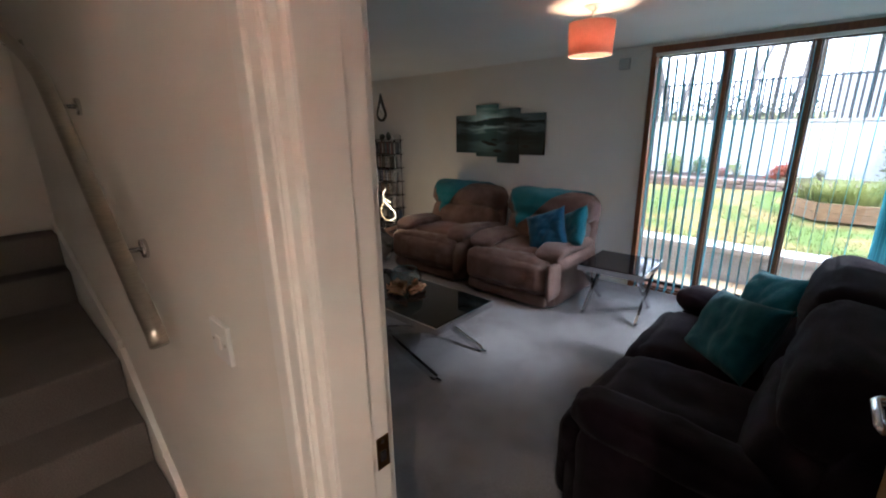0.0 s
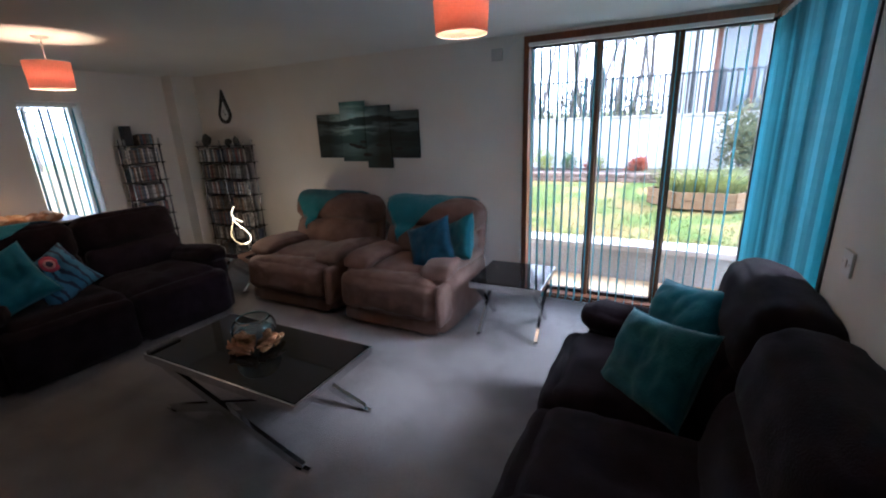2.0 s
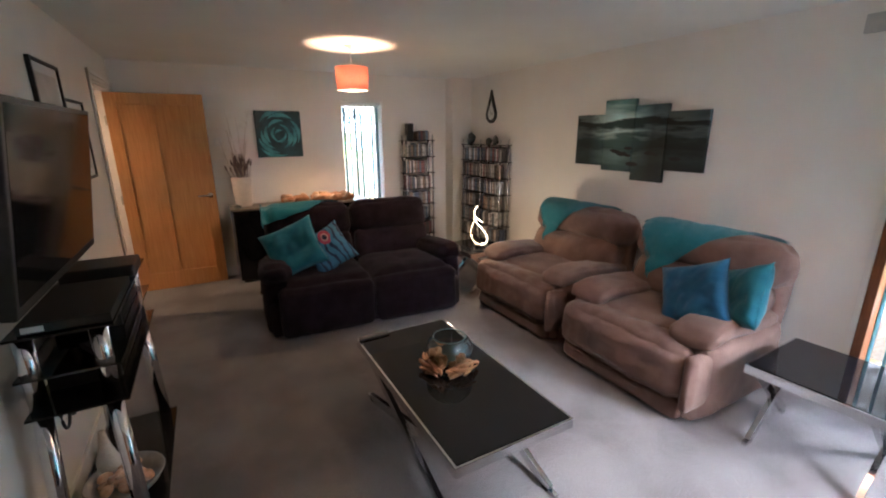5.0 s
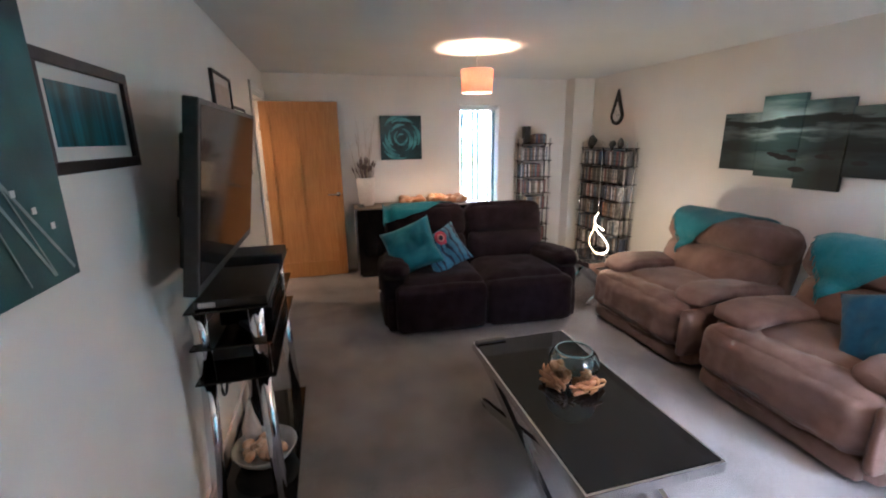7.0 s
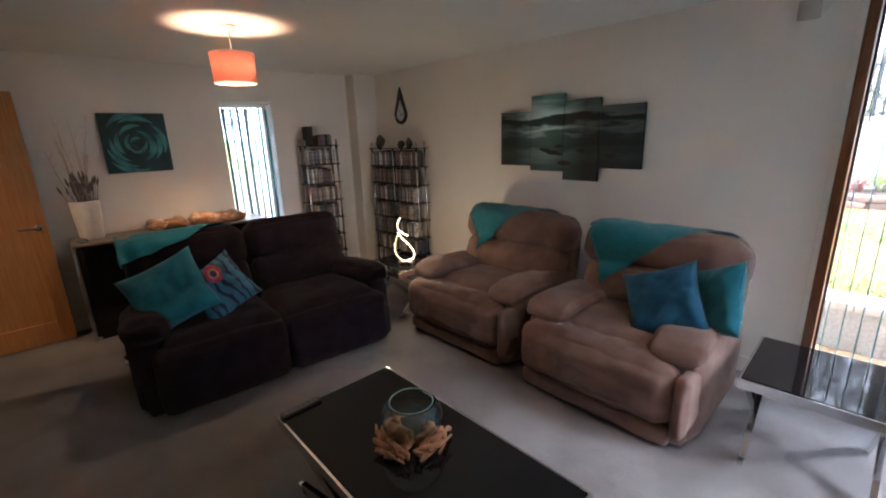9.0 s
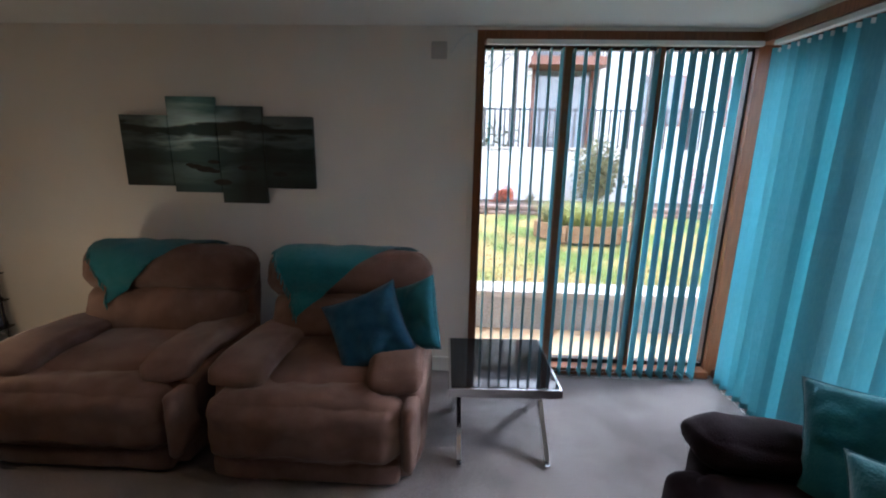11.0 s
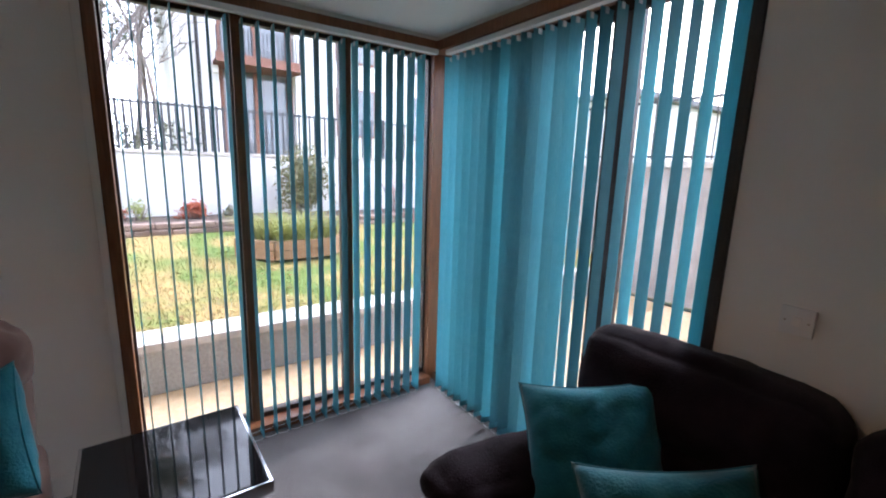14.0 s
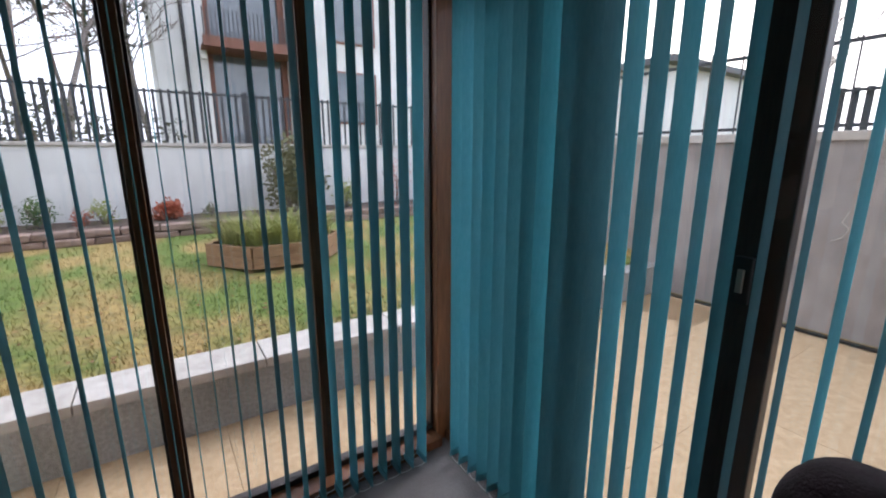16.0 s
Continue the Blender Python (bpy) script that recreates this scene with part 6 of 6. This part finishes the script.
def leaf_ball(bm, centre, rad, n, size, rg2, squash=0.8):
    """Small bent leaves scattered through an uneven crown."""
    for i in range(n):
        d = Vector((rg2.gauss(0, 1), rg2.gauss(0, 1), rg2.gauss(0, 1))).normalized()
        rr = rad * (0.45 + 0.55 * rg2.random() ** 0.5) * (1 + 0.45 * noise.noise(d * 2.2 + Vector(centre)))
        p = Vector(centre) + Vector((d.x * rr, d.y * rr, d.z * rr * squash))
        u = Vector((rg2.gauss(0, 1), rg2.gauss(0, 1), rg2.gauss(0, 1))).normalized()
        v = u.cross(d)
        if v.length < 1e-3:
            continue
        v.normalize()
        s = size * rg2.uniform(0.6, 1.3)
        a, b, c, e = p, p + u * s + v * s * 0.45, p + u * s * 2, p + u * s - v * s * 0.45
        bm.faces.new([bm.verts.new(q) for q in (a, b, c, e)])
    return bm


def shrub(x, y, z, r, material, label, n=420, size=0.028, squash=0.9, tall=1.0):
    rg2 = random.Random(int(x * 100) + 999)
    s = thing("shrub", pose(x, y, z), label, "shrub")
    st2 = bmesh.new()
    for k in range(7):
        a = rg2.uniform(0, 6.28)
        tube(st2, [(0, 0, -0.05), (r * 0.3 * math.cos(a), r * 0.3 * math.sin(a), r * 0.6 * tall), (r * 0.7 * math.cos(a), r * 0.7 * math.sin(a), r * 1.3 * tall)], [0.014, 0.009, 0.004], 5)
    part("stems", st2, M_BARK, s)
    bm = bmesh.new()
    for k in range(6):
        a, q = rg2.uniform(0, 6.28), rg2.uniform(0, 0.55) * r
        leaf_ball(bm, (q * math.cos(a), q * math.sin(a), r * tall * (0.55 + 0.9 * k / 5 * 0.9)), r * rg2.uniform(0.45, 0.7), n // 6, size, rg2, squash)
    part("foliage", bm, material, s)
    return s


ZB = 0.62
shrub(-2.62, 11.55, ZB, 0.26, M_LEAF_Y, "yellow-green shrub in the bed by the white wall", 600)
shrub(-2.12, 11.55, ZB, 0.23, M_LEAF, "dark green upright shrub in the bed", 700, 0.02, 1.0)
shrub(-1.75, 11.55, ZB, 0.13, M_LEAF_R, "small russet plant in the bed", 200, 0.022)
shrub(-1.52, 11.55, ZB, 0.20, M_LEAF_Y, "small pale green shrub in the bed", 260, 0.022)
shrub(-0.86, 11.5, ZB, 0.23, M_LEAF_R, "low russet shrub in the bed", 1100, 0.03, 0.75, 0.7)
shrub(-0.35, 11.55, ZB, 0.13, M_LEAF_O, "small olive plant in the bed", 200, 0.02)
shrub(0.80, 11.4, ZB, 0.52, M_LEAF_O, "tall loose olive-green shrub against the wall", 2800, 0.04, 1.1, 1.25)
shrub(1.65, 11.5, ZB, 0.27, M_LEAF_Y, "yellow-leaved shrub in the bed", 500, 0.026)
shrub(2.6, 11.5, ZB, 0.36, M_LEAF_R, "tall reddish twiggy shrub in the bed", 500, 0.02, 1.0, 1.3)
shrub(-4.0, 11.5, ZB, 0.35, M_LEAF, "dark green shrub in the bed", 600, 0.025)


# grass blades on the near lawn
def grass():
    n = 26000
    r = np.random.RandomState(3)
    x = r.uniform(-3.6, 3.6, n)
    y = 7.58 + (r.random_sample(n) ** 1.4) * 3.4
    keep = ~(((x - 0.12) / 0.8) ** 2 + ((y - 9.55) / 0.62) ** 2 < 1)
    x, y = x[keep], y[keep]
    n = len(x)
    z = np.array([ground_height(a, b) for a, b in zip(x, y)])
    h = r.uniform(0.015, 0.045, n)
    a = r.uniform(0, 2 * np.pi, n)
    lx, ly = r.normal(0, 0.014, n), r.normal(0, 0.014, n)
    w = 0.0035
    v = np.empty((n, 3, 3))
    v[:, 0] = np.stack([x - w * np.cos(a), y - w * np.sin(a), z - 0.004], 1)
    v[:, 1] = np.stack([x + w * np.cos(a), y + w * np.sin(a), z - 0.004], 1)
    v[:, 2] = np.stack([x + lx, y + ly, z + h], 1)
    me = bpy.data.meshes.new("grass")
    me.from_pydata(v.reshape(-1, 3).tolist(), [], np.arange(3 * n).reshape(-1, 3).tolist())
    me.materials.append(M_LAWN)
    tagged(new("grass", me), "short wet grass blades, green with straw patches", "grass", "", "stuff")
    # fallen leaves
    m = 700
    r2 = random.Random(9)
    bm = bmesh.new()
    for i in range(m):
        px, py = r2.uniform(-3.4, 3.2), 7.6 + 2.2 * r2.random() ** 1.5
        pz = ground_height(px, py) + r2.uniform(0.015, 0.035)
        ang, s = r2.uniform(0, 6.28), r2.uniform(0.012, 0.028)
        c, d = math.cos(ang) * s, math.sin(ang) * s
        bm.faces.new([bm.verts.new(q) for q in ((px - c, py - d, pz), (px + d * 0.5, py - c * 0.5, pz + r2.uniform(-0.006, 0.01)), (px + c, py + d, pz), (px - d * 0.5, py + c * 0.5, pz + r2.uniform(-0.006, 0.01)))])
    tagged(new("fallen_leaves", mesh_of("fallen_leaves", bm, mat("dead_leaf", (0.16, 0.08, 0.035), 0.9, color2=(0.26, 0.14, 0.06), scale=5))), "brown fallen leaves on the lawn", "leaves", "", "stuff")


grass()


# ---- trees ----
def tree(x, y, z, height, seed, evergreen, label):
    rg2 = random.Random(seed)
    t = thing("tree", pose(x, y, z), label, "tree", "trees beyond the fence")
    trunk, twigs, needles = bmesh.new(), bmesh.new(), bmesh.new()

    def limb(p, d, length, r, depth):
        pts, rad = [p], [r]
        n = 5
        for i in range(n):
            d = (d + Vector((rg2.gauss(0, 0.14), rg2.gauss(0, 0.14), rg2.gauss(0, 0.07) + 0.03))).normalized()
            pts.append(pts[-1] + d * (length / n))
            rad.append(r * (1 - 0.75 * (i + 1) / n))
        tube(trunk if depth < 2 else twigs, pts, rad, 7 if depth == 0 else (5 if depth == 1 else 3), False)
        if evergreen and depth >= 1:
            for q in pts[2:]:
                for k in range(26 if depth == 1 else 20):
                    c = q + Vector((rg2.gauss(0, 0.30), rg2.gauss(0, 0.30), rg2.gauss(0, 0.12)))
                    u = Vector((rg2.gauss(0, 1), rg2.gauss(0, 1), rg2.gauss(0, 0.35))).normalized() * rg2.uniform(0.07, 0.18)
                    w = u.cross(Vector((0, 0, 1))).normalized() * 0.03
                    needles.faces.new([needles.verts.new(e) for e in (c, c + u + w, c + u * 1.5, c + u - w)])
        if depth < (2 if evergreen else 3):
            m = (14 if evergreen else 12) if depth == 0 else (4 if evergreen else 6)
            for k in range(m):
                f = (0.28 + 0.7 * (k + rg2.random()) / m) if depth == 0 else rg2.uniform(0.25, 0.98)
                i = min(n - 1, int(f * n))
                q = pts[i].lerp(pts[i + 1], f * n - i)
                a = rg2.uniform(0, 6.28)
                side = Vector((math.cos(a), math.sin(a), rg2.uniform(0.0, 0.5) if evergreen else rg2.uniform(0.2, 0.9)))
                nd = (side * 0.9 + d * (0.15 if evergreen else 0.5)).normalized()
                limb(q, nd, length * (rg2.uniform(0.26, 0.42) if depth == 0 else rg2.uniform(0.4, 0.6)) * (1.2 - 0.6 * f), max(0.012, r * 0.38 * (1.1 - 0.6 * f)), depth + 1)

    limb(Vector((0, 0, -0.2)), Vector((rg2.uniform(-0.06, 0.06), rg2.uniform(-0.06, 0.06), 1)), height, height * 0.0065 + 0.02, 0)
    part("trunk", trunk, M_BARK, t)
    part("twigs", twigs, M_TWIGS, t)
    if evergreen:
        part("crown", needles, M_NEEDLE, t, "loose dark evergreen sprays")
    else:
        needles.free()
    return t


for i, (x, y, h, ev) in enumerate(((-3.2, 17, 8.5, True), (-1.6, 19, 9, False), (-5.0, 18, 9, False), (-6.6, 16, 7.5, True), (-2.6, 25, 12, False), (-8.6, 20, 10, False), (-4.4, 27, 12, True), (-11, 17, 9, True), (-14, 24, 12, False), (-7.2, 29, 13, False), (-3.9, 15.5, 6.5, False), (-2.3, 16.2, 7.0, False), (-1.2, 23, 10, False), (-5.8, 22, 10, False), (-0.9, 17.5, 6.0, False), (-3.0, 21, 9.5, True))):
    tree(x, y, 1.55, h, 40 + i, ev, "dark conifer with loose sprays beyond the fence" if ev else "bare winter tree with fine grey branches beyond the fence")
for i, (x, y, h) in enumerate(((14, 2, 8), (18, 6, 9), (16, 10, 7))):
    tree(x, y, 1.5, h, 90 + i, False, "bare winter tree in the distance beyond the side wall")
for i, (x, y, h) in enumerate(((-16.0, 5.6, 5.0), (-18.5, 9.0, 6.0))):
    tree(x, y, -0.1, h, 70 + i, True, "dark evergreen tree outside the narrow window")

hedge = bmesh.new()
hr2 = random.Random(31)
for k in range(46):
    leaf_ball(hedge, (-13 + k * 0.27 + hr2.uniform(-0.1, 0.1), 13.6 + hr2.uniform(-0.3, 0.5), 1.80 + hr2.uniform(-0.1, 0.35)), 0.46, 130, 0.05, hr2, 0.9)
tagged(new("hedge", mesh_of("hedge", hedge, M_HEDGE)), "scrubby dull green hedge behind the fence", "hedge", "", "stuff")

# timber fence outside the narrow window
wf = thing("timber_fence", pose(-9.4, 2.0, -0.11, 0, 0, 90), "pale timber board fence outside the narrow window", "fence")
bmx = mesh_of("board", boxes((0.004, 0.146, -0.012, 0.012, 0, 1.25), bevel=0.003), mat("pale_fence_timber", (0.42, 0.34, 0.24), 0.9, color2=(0.5, 0.41, 0.30), scale=9, stretch=(1, 1, 4)))
pieces("board", wf, bmx, [pose(0.15 * i, 0, 0) for i in range(46)])
part("rail", boxes((0, 6.9, 0.012, 0.05, 0.3, 0.38), (0, 6.9, 0.012, 0.05, 0.95, 1.03)), M_TIMBER, wf)

# ---- the house beyond the fence ----
hs = thing("house", pose(0, 0, 0), "white rendered house with red-brown timber windows and balcony", "house")
part("wall", boxes((-0.55, 0.75, 19.6, 27, 1.4, 8.0), (0.75, 3.1, 20.4, 27, 1.4, 8.0), (3.1, 14, 19.6, 27, 1.4, 8.0)), M_RENDER_W, hs)
part("roof", boxes((-1.0, 14.4, 19.1, 27.4, 8.0, 8.35), bevel=0.03), M_SLATE, hs)
part("timber_bay", boxes((0.75, 3.1, 20.0, 20.4, 4.45, 4.85), (0.75, 0.93, 20.0, 20.4, 1.4, 8.0), (2.92, 3.1, 20.0, 20.4, 1.4, 8.0), (1.85, 1.97, 20.05, 20.4, 1.4, 8.0)), M_HOUSEWOOD, hs, "red-brown timber")
for x0h, x1h in ((0.93, 1.85), (1.97, 2.92)):
    for z0h, z1h in ((1.6, 4.45), (4.85, 7.6)):
        w = part("window", boxes((x0h, x1h, 20.14, 20.18, z0h, z1h)), M_HOUSEGLASS, hs)
bal = part("balcony", boxes((0.6, 3.2, 18.9, 19.0, 4.55, 4.72), (0.6, 3.2, 18.9, 20.0, 4.45, 4.55)), M_HOUSEWOOD, hs, "timber balcony edge")
brm = mesh_of("baluster", boxes((-0.015, 0.015, 18.93, 18.96, 4.7, 5.45)), M_FENCE)
pieces("baluster", bal, brm, [pose(0.65 + 0.11 * i, 0, 0) for i in range(24)])
for x0h, x1h, z0h, z1h in ((4.6, 6.0, 2.6, 4.2), (4.6, 6.0, 5.2, 6.8), (7.6, 9.0, 2.6, 4.2), (7.6, 9.0, 5.2, 6.8)):
    w = part("window", boxes((x0h - 0.06, x1h + 0.06, 19.55, 19.62, z0h - 0.06, z1h + 0.06)), M_HOUSEWOOD, hs)
    part("pane", boxes((x0h, x1h, 19.53, 19.56, z0h, z1h)), M_HOUSEGLASS, w)
part("security_light", boxes((0.55, 0.72, 19.45, 19.6, 4.2, 4.32), bevel=0.02), M_RAIL, hs)
part("downpipe", tube(bmesh.new(), [(0.2, 19.55, 1.4), (0.2, 19.55, 8.0)], 0.05, 8), M_BLACK, hs)
